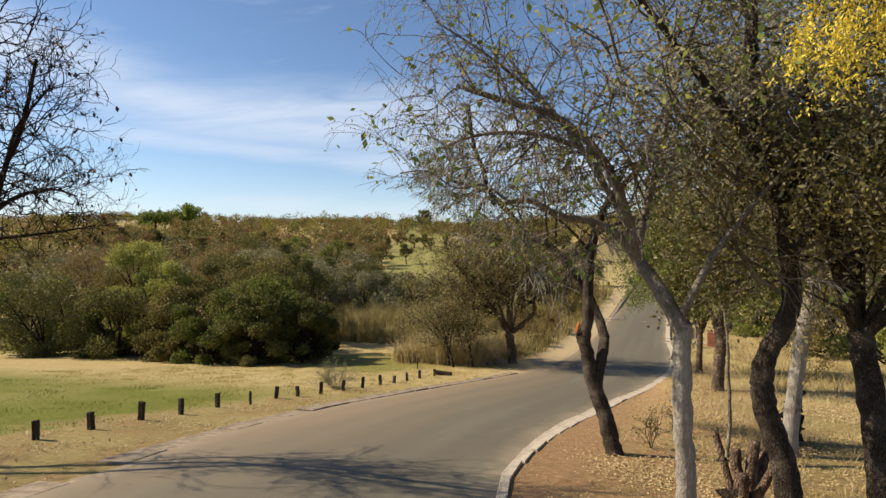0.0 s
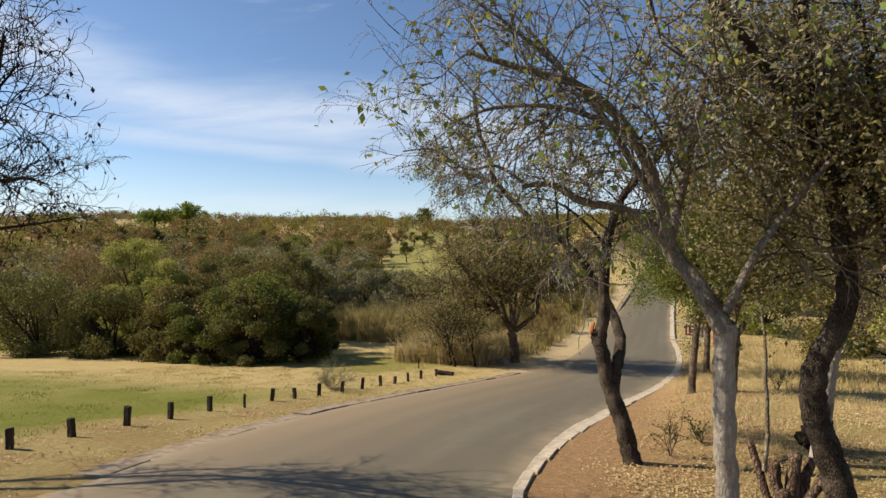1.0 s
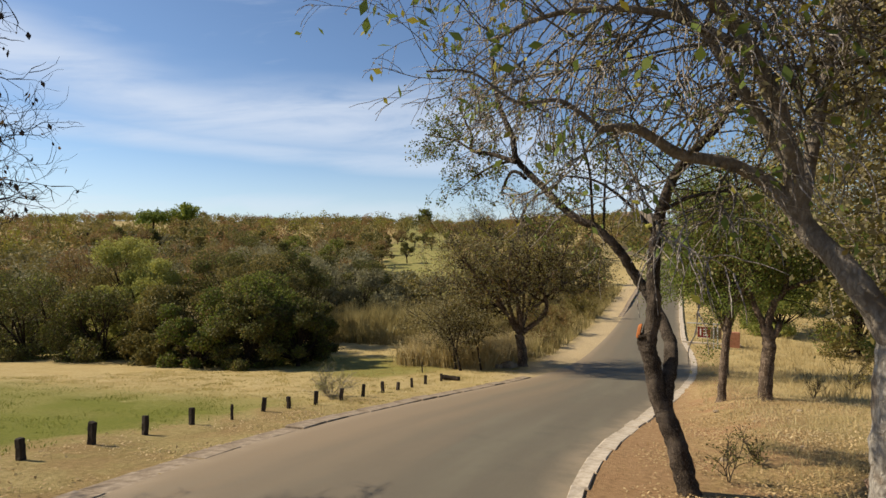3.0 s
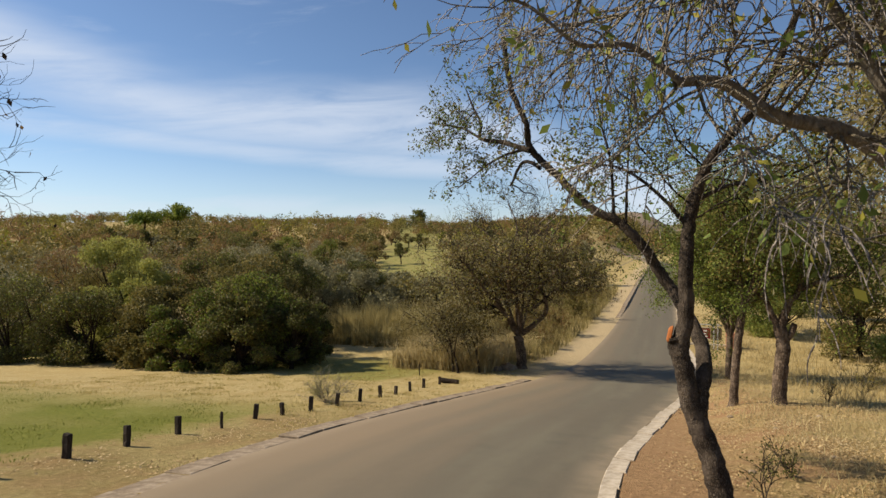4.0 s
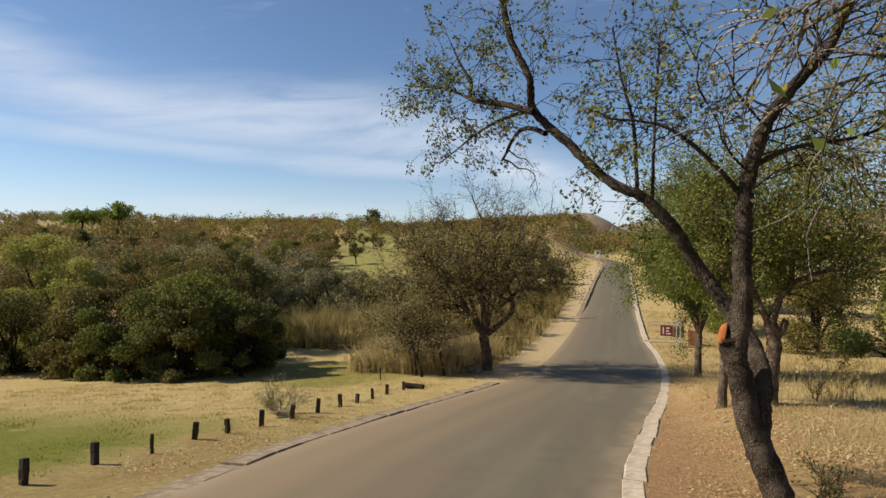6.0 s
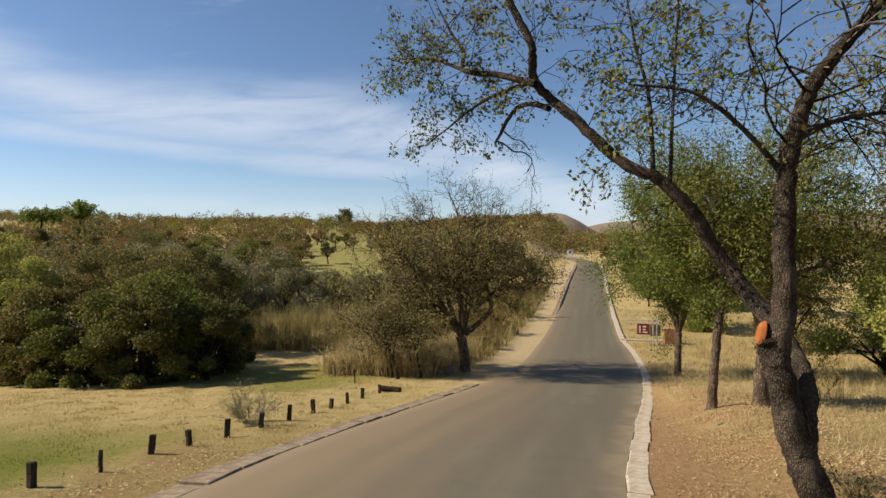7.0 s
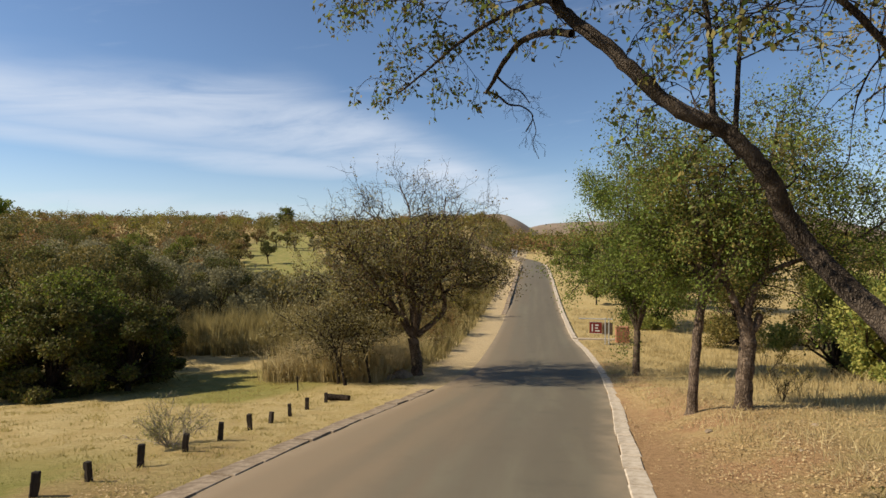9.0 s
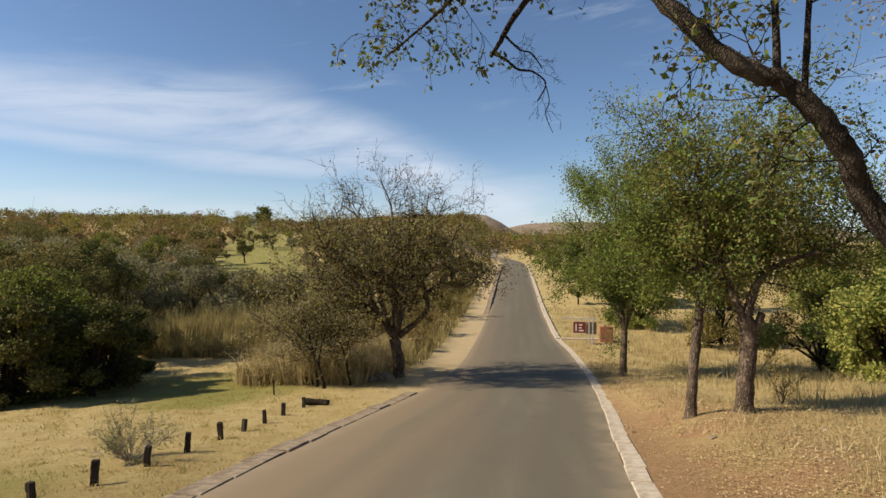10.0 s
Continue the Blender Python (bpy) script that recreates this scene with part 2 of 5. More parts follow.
    bump(nt, b, calc(nt, "ADD", n_small, calc(nt, "MULTIPLY", n_fine, 0.7)), 0.8, 0.05)
    return mat


def asphalt_material():
    """Worn grey asphalt with sand drifted to its left side and long wheel tracks."""
    mat, nt, b = material("worn_asphalt")
    co = nt.nodes.new("ShaderNodeTexCoord").outputs["Object"]
    sp = nt.nodes.new("ShaderNodeSeparateXYZ")
    nt.links.new(co, sp.inputs[0])
    grit, mid, streak = noise_node(nt, 55, 6, 0.8, co), noise_node(nt, 1.3, 6, 0.6, co), noise_node(nt, 0.7, 5, 0.6, co, (1.6, 0.10, 1))
    col = ramp(nt, grit, [(0.3, (0.085, 0.072, 0.049)), (0.7, (0.156, 0.133, 0.093))])
    col = blend(nt, sstep(nt, streak, 0.42, 0.7), col, (0.142, 0.126, 0.086))
    col = blend(nt, calc(nt, "MULTIPLY", sstep(nt, mid, 0.5, 0.75), 0.5), col, (0.092, 0.082, 0.058))
    wx = calc(nt, "ADD", sp.outputs[0], calc(nt, "MULTIPLY", calc(nt, "SUBTRACT", streak, 0.5), 3.2))
    sand = calc(nt, "MULTIPLY", calc(nt, "SUBTRACT", 1.0, sstep(nt, wx, -8.2, -3.6)), 0.9)
    col = blend(nt, sand, col, (0.225, 0.165, 0.10))
    uv = nt.nodes.new("ShaderNodeUVMap")
    uv.uv_map = "across"
    us = nt.nodes.new("ShaderNodeSeparateXYZ")
    nt.links.new(uv.outputs[0], us.inputs[0])
    u = calc(nt, "ADD", us.outputs[0], calc(nt, "MULTIPLY", calc(nt, "SUBTRACT", mid, 0.5), 0.05))
    dust = calc(nt, "ADD", sstep(nt, u, 0.90, 1.0), calc(nt, "SUBTRACT", 1.0, sstep(nt, u, 0.0, 0.09)))
    col = blend(nt, calc(nt, "MULTIPLY", dust, calc(nt, "ADD", calc(nt, "MULTIPLY", sstep(nt, mid, 0.3, 0.65), 0.45), 0.2)), col, (0.30, 0.235, 0.155))
    for track in (0.27, 0.46, 0.62, 0.80):
        near = calc(nt, "ABSOLUTE", calc(nt, "SUBTRACT", u, track))
        col = blend(nt, calc(nt, "MULTIPLY", calc(nt, "SUBTRACT", 1.0, sstep(nt, near, 0.02, 0.075)), calc(nt, "MULTIPLY", streak, 0.3)), col, (0.080, 0.072, 0.052))
    nt.links.new(col, b.inputs["Base Color"])
    b.inputs["Roughness"].default_value = 0.85
    b.inputs["Specular IOR Level"].default_value = 0.35
    bump(nt, b, grit, 0.5, 0.006)
    return mat


GROUND, ASPHALT = ground_material(), asphalt_material()
CONCRETE = plain("weathered_kerb_concrete", [(0.28, (0.13, 0.095, 0.062)), (0.5, (0.25, 0.192, 0.13)), (0.75, (0.42, 0.345, 0.255))], 6, 0.9, 0.6, 0.012)
PALE_CONCRETE = plain("whitewashed_kerb_concrete", [(0.25, (0.25, 0.20, 0.14)), (0.5, (0.46, 0.39, 0.30)), (0.8, (0.60, 0.54, 0.45))], 6, 0.9, 0.6, 0.012)
BARK = bark("grey_brown_bark", (0.078, 0.055, 0.039), (0.27, 0.205, 0.15))
BARK_ROUGH = bark("rough_brown_bark", (0.045, 0.034, 0.025), (0.19, 0.15, 0.115), 36)
BARK_DARK = bark("dark_bark", (0.022, 0.016, 0.011), (0.085, 0.06, 0.042))
BARK_PALE = bark("pale_limed_bark", (0.26, 0.23, 0.19), (0.52, 0.48, 0.42), 18, (0.20, 0.16, 0.12))
BARK_TWIG = bark("twig_bark", (0.05, 0.038, 0.03), (0.16, 0.125, 0.095), 30)
TWIG_GREY = bark("grey_fine_twigs", (0.30, 0.255, 0.22), (0.55, 0.49, 0.43), 30)
BARK_STUMP = bark("reddish_stump_bark", (0.10, 0.065, 0.045), (0.34, 0.24, 0.17), 20)
BARK_MID = bark("blotched_grey_bark", (0.13, 0.105, 0.08), (0.40, 0.35, 0.285), 20, (0.14, 0.11, 0.08))
TWIG_DRY = bark("dry_pale_twigs", (0.20, 0.165, 0.115), (0.46, 0.40, 0.30), 30)
CUT_WOOD = plain("orange_cut_wood", [(0.3, (0.26, 0.075, 0.02)), (0.7, (0.42, 0.15, 0.045))], 12)
POD = plain("dark_seed_pods", [(0.3, (0.03, 0.022, 0.016)), (0.7, (0.075, 0.055, 0.04))], 30)
POST_WOOD = plain("tarred_post_timber", [(0.3, (0.016, 0.012, 0.009)), (0.7, (0.06, 0.045, 0.033))], 20, 0.9, 0.8, 0.01, (1, 1, 0.2))
LEAF_GREEN = leaf("fresh_green_leaves", [(0.0, (0.078, 0.120, 0.017)), (0.6, (0.193, 0.238, 0.035)), (1.0, (0.452, 0.430, 0.069))])
LEAF_FRESH = leaf("bright_fresh_leaves", [(0.0, (0.088, 0.125, 0.026)), (0.6, (0.185, 0.240, 0.055)), (1.0, (0.370, 0.410, 0.105))], 0.35)
LEAF_OLIVE = leaf("dusty_olive_leaves", [(0.0, (0.110, 0.096, 0.024)), (0.6, (0.232, 0.188, 0.052)), (1.0, (0.390, 0.272, 0.090))])
LEAF_LIGHT = leaf("sunlit_olive_leaves", [(0.0, (0.200, 0.182, 0.095)), (0.6, (0.350, 0.312, 0.165)), (1.0, (0.500, 0.440, 0.245))], 0.4)
LEAF_DARK = leaf("dark_bush_leaves", [(0.0, (0.056, 0.056, 0.016)), (0.6, (0.128, 0.119, 0.034)), (1.0, (0.215, 0.176, 0.055))], 0.25)
LEAF_GREY = leaf("grey_green_leaves", [(0.0, (0.140, 0.136, 0.068)), (0.6, (0.262, 0.240, 0.125)), (1.0, (0.380, 0.325, 0.175))], 0.25)
LEAF_BROWN = leaf("russet_winter_leaves", [(0.0, (0.120, 0.079, 0.030)), (0.6, (0.241, 0.149, 0.061)), (1.0, (0.416, 0.235, 0.102))])
LEAF_YELLOW = leaf("yellow_green_leaves", [(0.0, (0.164, 0.163, 0.028)), (0.6, (0.302, 0.275, 0.048)), (1.0, (0.479, 0.401, 0.069))])
LEAF_LIME = leaf("pale_lime_leaves", [(0.0, (0.200, 0.215, 0.050)), (0.6, (0.350, 0.350, 0.090)), (1.0, (0.520, 0.480, 0.140))], 0.42)
LEAF_GOLD = leaf("golden_yellow_leaves", [(0.0, (0.450, 0.310, 0.024)), (0.6, (0.700, 0.517, 0.048)), (1.0, (0.800, 0.690, 0.120))])
GRASS_DRY = leaf("dry_grass_blades", [(0.0, (0.33, 0.255, 0.115)), (0.6, (0.50, 0.405, 0.205)), (1.0, (0.66, 0.555, 0.325))], 0.4, 0.1)
GRASS_MOWN = leaf("mown_meadow_blades", [(0.0, (0.26, 0.22, 0.065)), (0.6, (0.43, 0.355, 0.135)), (1.0, (0.58, 0.48, 0.22))], 0.4, 0.1)
GRASS_GREEN = leaf("lawn_blades", [(0.0, (0.115, 0.135, 0.022)), (0.6, (0.17, 0.19, 0.036)), (1.0, (0.27, 0.245, 0.07))], 0.45, 0.1)
LITTER = leaf("fallen_leaves", [(0.0, (0.28, 0.18, 0.08)), (0.6, (0.48, 0.36, 0.19)), (1.0, (0.66, 0.55, 0.35))], 0.15, 0.1)
REED = leaf("dry_reeds", [(0.0, (0.180, 0.146, 0.055)), (0.6, (0.324, 0.268, 0.110)), (1.0, (0.480, 0.403, 0.187))], 0.3, 0.1)
HILL_FAR = plain("distant_hillside", [(0.3, (0.16, 0.12, 0.085)), (0.7, (0.27, 0.21, 0.15))], 0.02, 0.97, 0.2, 1.0)


# ---- mesh helpers ----
def mesh_object(name, verts, faces, mat, parent=None, label="", smooth=False):
    me = bpy.data.meshes.new(name)
    me.from_pydata([tuple(v) for v in verts], [], [tuple(f) for f in faces])
    me.materials.append(mat)
    if smooth:
        me.shade_smooth()
    me.update()
    ob = new(name, me)
    ob.parent = parent
    if label:
        tagged(ob, label)
    return ob


def array_object(name, verts, faces, mat, parent=None, label="", smooth=False):
    """A mesh from arrays of equal faces (n x 3 or n x 4)."""
    verts, faces = np.asarray(verts, np.float32), np.asarray(faces, np.int32)
    me = bpy.data.meshes.new(name)
    k = faces.shape[1]
    me.vertices.add(len(verts))
    me.vertices.foreach_set("co", verts.ravel())
    me.loops.add(faces.size)
    me.loops.foreach_set("vertex_index", faces.ravel())
    me.polygons.add(len(faces))
    me.polygons.foreach_set("loop_start", np.arange(0, faces.size, k, dtype=np.int32))
    me.update(calc_edges=True)
    me.materials.append(mat)
    if smooth:
        me.shade_smooth()
    ob = new(name, me)
    ob.parent = parent
    if label:
        tagged(ob, label)
    return ob


def part(name, bm, mat, parent=None, label="", smooth=False):
    me = bpy.data.meshes.new(name)
    bm.to_mesh(me)
    bm.free()
    me.materials.append(mat)
    if smooth:
        me.shade_smooth()
    ob = new(name, me)
    ob.parent = parent
    if label:
        tagged(ob, label)
    return ob


def thing(name, m, label, category, group="", kind=""):
    ob = new(name)
    ob.matrix_world = m
    return tagged(ob, label, category, group, kind)


class Tubes:
    """Collects tapered tubes into one mesh."""

    def __init__(self):
        self.v, self.f, self.n = [], [], 0

    def add(self, pts, rads, sides, knots=0.0):
        pts = np.asarray(pts, float)
        t = np.gradient(pts, axis=0)
        t /= np.linalg.norm(t, axis=1)[:, None] + 1e-9
        ref = np.array([0.31, 0.94, 0.13]) if abs(t[0][2]) > 0.7 else np.array([0.1, 0.05, 0.99])
        a = np.cross(t, ref)
        a /= np.linalg.norm(a, axis=1)[:, None] + 1e-9
        b = np.cross(t, a)
        ang = np.arange(sides) * 2 * math.pi / sides
        ring = pts[:, None] + np.asarray(rads)[:, None, None] * (a[:, None] * np.cos(ang)[None, :, None] + b[:, None] * np.sin(ang)[None, :, None])
        if knots:
            out = ring - pts[:, None]
            push = np.array([[noise.noise(Vector(q) * 7.0) * 0.7 + noise.noise(Vector(q) * 19.0) * 0.5 for q in row] for row in ring])
            ring = ring + out * (push * knots)[:, :, None]
        self.v.append(ring.reshape(-1, 3))
        k = len(pts)
        i = np.arange(k - 1)[:, None] * sides + np.arange(sides)[None]
        j = np.arange(k - 1)[:, None] * sides + (np.arange(sides)[None] + 1) % sides
        self.f.append(np.stack([i, j, j + sides, i + sides], -1).reshape(-1, 4) + self.n)
        self.n += k * sides

    def make(self, name, mat, parent, label="", smooth=True, origin=(0, 0, 0)):
        if not self.v:
            return None
        return array_object(name, np.concatenate(self.v) - np.array(origin, float), np.concatenate(self.f), mat, parent, label, smooth)


def leaf_cards(pos, size, rng, squash=0.5, hang=0.0, fold=0.18):
    """Small folded leaves at the given places."""
    pos = np.asarray(pos, float).reshape(-1, 3)
    n = len(pos)
    d = rng.normal(size=(n, 3))
    d[:, 2] -= hang
    d /= np.linalg.norm(d, axis=1)[:, None]
    s = np.cross(d, rng.normal(size=(n, 3)))
    s /= np.linalg.norm(s, axis=1)[:, None] + 1e-9
    up = np.cross(d, s)
    L = size * rng.uniform(0.6, 1.3, n)[:, None]
    w = L * squash * 0.5
    v = np.stack([pos, pos + d * L * 0.5 + s * w + up * w * fold, pos + d * L, pos + d * L * 0.5 - s * w + up * w * fold], 1).reshape(-1, 3)
    f = np.arange(n)[:, None] * 4 + np.array([[0, 1, 2, 3]])
    return v, f


# ---- trees ----
def near_walk(p, room):
    """True where a twig would come into the way of the walker's head."""
    a, b = Vector((0, 0, 1.84)), Vector((-4.4, 7.7, 0.75))
    u = max(-0.3, min(1.0, (Vector(p) - a).dot(b - a) / (b - a).length_squared))
    return (Vector(p) - a - u * (b - a)).length < room


def bend(pts, per, rng, amount):
    """A finer polyline with a little unevenness."""
    pts = [np.array(p, float) for p in pts]
    out = []
    for i in range(len(pts) - 1):
        p0, p1, p2, p3 = pts[max(i - 1, 0)], pts[i], pts[i + 1], pts[min(i + 2, len(pts) - 1)]
        for k in range(per):
            u = k / per
            out.append(0.5 * (2 * p1 + (p2 - p0) * u + (2 * p0 - 5 * p1 + 4 * p2 - p3) * u * u + (3 * p1 - p0 - 3 * p2 + p3) * u ** 3) + (rng.normal(size=3) * amount if out else 0))
    return np.array(out + [pts[-1]])


def sprout(rng, start, way, length, radius, level, spec, bufs, tips):
    """One branch with its side branches. spec: a row per level (count, length factor, spread, gravity, wander, segments)."""
    count, factor, spread, gravity, wander, segs = spec[level]
    p, d = np.array(start, float), np.array(way, float)
    d /= np.linalg.norm(d) + 1e-9
    step = length / segs
    pts = [p.copy()]
    for _ in range(segs):
        d = d + rng.normal(size=3) * wander
        d[2] += gravity
        d /= np.linalg.norm(d)
        p = p + d * step
        if p[0] < spec_left[0] or (spec_room[0] and near_walk(p, spec_room[0])):
            break
        pts.append(p.copy())
    if len(pts) < 2:
        return
    last = level == len(spec) - 1
    r_end = max(radius * 0.3, 0.0016)
    bufs[min(level, len(bufs) - 1)].add(pts, np.linspace(radius, r_end, len(pts)), 5 if radius > 0.02 else 3)
    if last:
        for q in pts[1:]:
            tips.append(q)
        return
    for k in range(count):
        u = rng.uniform(0.25, 1.0) if k else 1.0
        i = min(int(u * (len(pts) - 1)), len(pts) - 2)
        base = pts[i] + (pts[i + 1] - pts[i]) * (u * (len(pts) - 1) - i if k else 1.0)
        along = pts[i + 1] - pts[i]
        along /= np.linalg.norm(along) + 1e-9
        side = rng.normal(size=3)
        side -= along * side.dot(along)
        side /= np.linalg.norm(side) + 1e-9
        w = along * math.cos(spread) + side * math.sin(spread) * (rng.uniform(0.6, 1.2) if k else 0.35)
        sprout(rng, base, w, length * factor * rng.uniform(0.65, 1.15), radius * (0.62 if k else 0.72), level + 1, spec, bufs, tips)


spec_room, spec_left = [0.0], [-1e9]


def limb_tree(name, label, limbs, specs, mats, leaves, seed, origin, category="tree", room=0.0, group="", leaf_top=1e9, left=-1e9, crook=0.0, thick=0.014):
    """A tree from its main limbs. limbs: (polyline, radius at the foot, radius at the end, shoots, first share that carries shoots, length of the shoots).
    leaves: rows (material, share of the twig places, per place, size, scatter, hang)."""
    rng = np.random.default_rng(seed)
    root = thing(name, Matrix.Translation(origin), label, category, group)
    o = np.array(origin, float)
    bough, twig, tips = Tubes(), Tubes(), []
    spec_room[0], spec_left[0] = room, left
    for k, (line, r0, r1, shoots, first, reach) in enumerate(limbs):
        if crook and k:
            line = [q if n < 1 else tuple(np.array(q) + rng.normal(size=3) * crook) for n, q in enumerate(line)]
        pts = bend(line, 10 if r0 > 0.09 else 6, rng, r0 * 0.04)
        rads = np.linspace(0, 1, len(pts))
        rads = r0 + (r1 - r0) * rads ** 0.8
        if k == 0:
            rads[:4] *= (1.75, 1.35, 1.15, 1.05)
        own = Tubes()
        own.add(pts, rads, 16 if r0 > 0.05 else 7, 0.17 if r0 > 0.05 else 0.3)
        own.make("trunk" if k == 0 else "limb", mats[0] if k == 0 else mats[-1] if len(mats) > 3 else mats[0], root, "", True, o)
        for s in range(shoots):
            u = first + (1 - first) * ((s + rng.uniform(0, 1)) / max(shoots, 1))
            i = min(int(u * (len(pts) - 1)), len(pts) - 2)
            along = pts[i + 1] - pts[i]
            along /= np.linalg.norm(along) + 1e-9
            side = rng.normal(size=3)
            side[2] += 0.25
            side -= along * side.dot(along)
            side /= np.linalg.norm(side)
            w = along * rng.uniform(0.2, 0.9) + side
            if room and near_walk(pts[i], room):
                continue
            sprout(rng, pts[i], w, reach * rng.uniform(0.6, 1.2), min(rads[i] * 0.5, reach * thick), 0, specs, (bough, bough, twig), tips if reach > 0.2 else [])
    for tb, nm, mt in ((bough, "brushwood", mats[1]), (twig, "twig_growth", mats[2])):
        ob = tb.make(nm, mt, root, "", False, o)
        if ob:
            tagged(ob, kind="stuff")
    spec_left[0] = -1e9
    tips = np.array(tips) if tips else np.zeros((0, 3))
    if len(tips):
        tips = tips[(tips[:, 2] < leaf_top) | (rng.random(len(tips)) < 0.12)]
    for mat, share, per, size, scatter, hang in leaves:
        if not len(tips):
            break
        sel = tips[rng.random(len(tips)) < share]
        pos = np.repeat(sel, per, 0) + rng.normal(size=(len(sel) * per, 3)) * scatter
        if room:
            pos = np.array([q for q in pos if not near_walk(q, room)])
        if len(pos):
            v, f = leaf_cards(pos - o, size, rng, 0.55, hang)
            tagged(array_object("foliage", v, f, mat, root), kind="stuff")
    return root


# ---- the lie of the land ----
PROFILE = [(-400, 14), (-60, 8.2), (-20, 3.2), (0, 0.0), (10, -1.62), (15, -2.43), (20, -3.2), (25, -3.95), (30, -4.62), (36, -5.2), (45, -5.5), (60, -5.1),
           (75, -4.35), (90, -3.6), (110, -3.15), (140, -2.9), (200, -1.5), (300, 2), (600, 4), (3000, 4)]
HILL = [(-400, 14), (-60, 8), (-20, 3.2), (0, 0.0), (10, -1.62), (15, -2.43), (20, -3.3), (28, -4.5), (38, -5.6), (55, -6.2), (75, -5.6), (100, -4.2),
        (170, 1.0), (230, 6.5), (300, 12.0), (380, 15.0), (600, 11), (3000, 4)]


def smooth(keys, y):
    """A smooth curve through (y, z) keys."""
    ys = np.array([k[0] for k in keys], float)
    zs = np.array([k[1] for k in keys], float)
    s = np.gradient(zs, ys)
    y = np.clip(np.asarray(y, float), ys[0], ys[-1])
    i = np.clip(np.searchsorted(ys, y) - 1, 0, len(ys) - 2)
    h = ys[i + 1] - ys[i]
    u = (y - ys[i]) / h
    return ((2 * u ** 3 - 3 * u ** 2 + 1) * zs[i] + (u ** 3 - 2 * u ** 2 + u) * h * s[i]
            + (3 * u ** 2 - 2 * u ** 3) * zs[i + 1] + (u ** 3 - u ** 2) * h * s[i + 1])


def ease(a, b, x):
    u = np.clip((np.asarray(x, float) - a) / (b - a), 0, 1)
    return u * u * (3 - 2 * u)


def height(x, y):
    """The lie of the land."""
    x, y = np.asarray(x, float), np.asarray(y, float)
    far = np.hypot(y, 0.72 * np.minimum(x + 22, 0)) * np.where(y > 0, 1, 0) + np.where(y > 0, 0, 1) * y
    hill = smooth(HILL, far) + (1.6 * np.sin(x * 0.021 + 1) + 1.1 * np.sin(x * 0.05 + y * 0.013)) * ease(150, 280, far)
    road = smooth(PROFILE, y)
    w = ease(-9, -30, x)
    z = road * (1 - w) + hill * w
    z = z + 0.04 * np.clip(x, -30, 8) * (1 - ease(20, 50, y))
    z = z + 0.35 * ease(-1.2, 0.8, x) * ease(10, 16, y) * (1 - ease(24, 32, y))
    return z


LEFT_EDGE = [(-60, 6), (-20, -1.0), (-8, -3.4), (0, -5.2), (4, -6.42), (7, -7.32), (10, -7.88), (14, -8.2), (18, -8.06), (22, -7.8), (28, -7.18), (34, -6.62), (41, -6.36), (53, -6.0), (82, -5.68), (120, -5.6), (140, -6.2), (165, -11), (200, -24)]
RIGHT_EDGE = [(-60, 14), (-20, 7.5), (-8, 4.4), (0, 2.2), (3, 0.2), (5, -1.4), (7, -2.1), (9, -2.33), (11, -2.44), (13, -2.42), (15, -2.24), (18, -1.94), (22, -1.5), (27, -1.0), (34, -0.52), (41, -0.5), (46, -0.85), (54, -1.02), (80, -1.08), (120, -1.05), (140, -1.6), (165, -6.0), (200, -18)]


def land(x, y):
    return float(height(x, y))


def build_ground():
    xs = np.concatenate([-np.geomspace(2500, 42, 26), np.arange(-40, 30, 0.4), np.geomspace(31, 2500, 26)])
    ys = np.concatenate([-np.geomspace(600, 10, 12), np.arange(-9, 62, 0.4), np.arange(62, 180, 3), np.geomspace(182, 3500, 36)])
    X, Y = np.meshgrid(xs, ys)
    Z = height(X, Y)
    inside = (X > smooth(LEFT_EDGE, Y) + 0.3) & (X < smooth(RIGHT_EDGE, Y) - 0.3)
    rough = np.array([[noise.noise((float(a) * 0.8, float(b) * 0.8, 0.0)) + 0.5 * noise.noise((float(a) * 2.3, float(b) * 2.3, 4.0)) for a, b in zip(r, q)] for r, q in zip(X, Y)])
    Z = Z + np.where(inside, -0.05, 0.045 * rough * np.clip(np.maximum(smooth(LEFT_EDGE, Y) - X, X - smooth(RIGHT_EDGE, Y)) - 0.3, 0.1, 1.2) / 1.2 * (1 - ease(80, 200, np.abs(Y))))
    n, k = len(ys), len(xs)
    i = np.arange(n - 1)[:, None] * k + np.arange(k - 1)[None]
    f = np.stack([i, i + 1, i + 1 + k, i + k], -1).reshape(-1, 4)
    ob = array_object("ground", np.stack([X, Y, Z], -1).reshape(-1, 3), f, GROUND, None, "", True)
    tagged(ob, "dry winter grass with a green lawn and bare red earth", "ground", "", "structure")


build_ground()


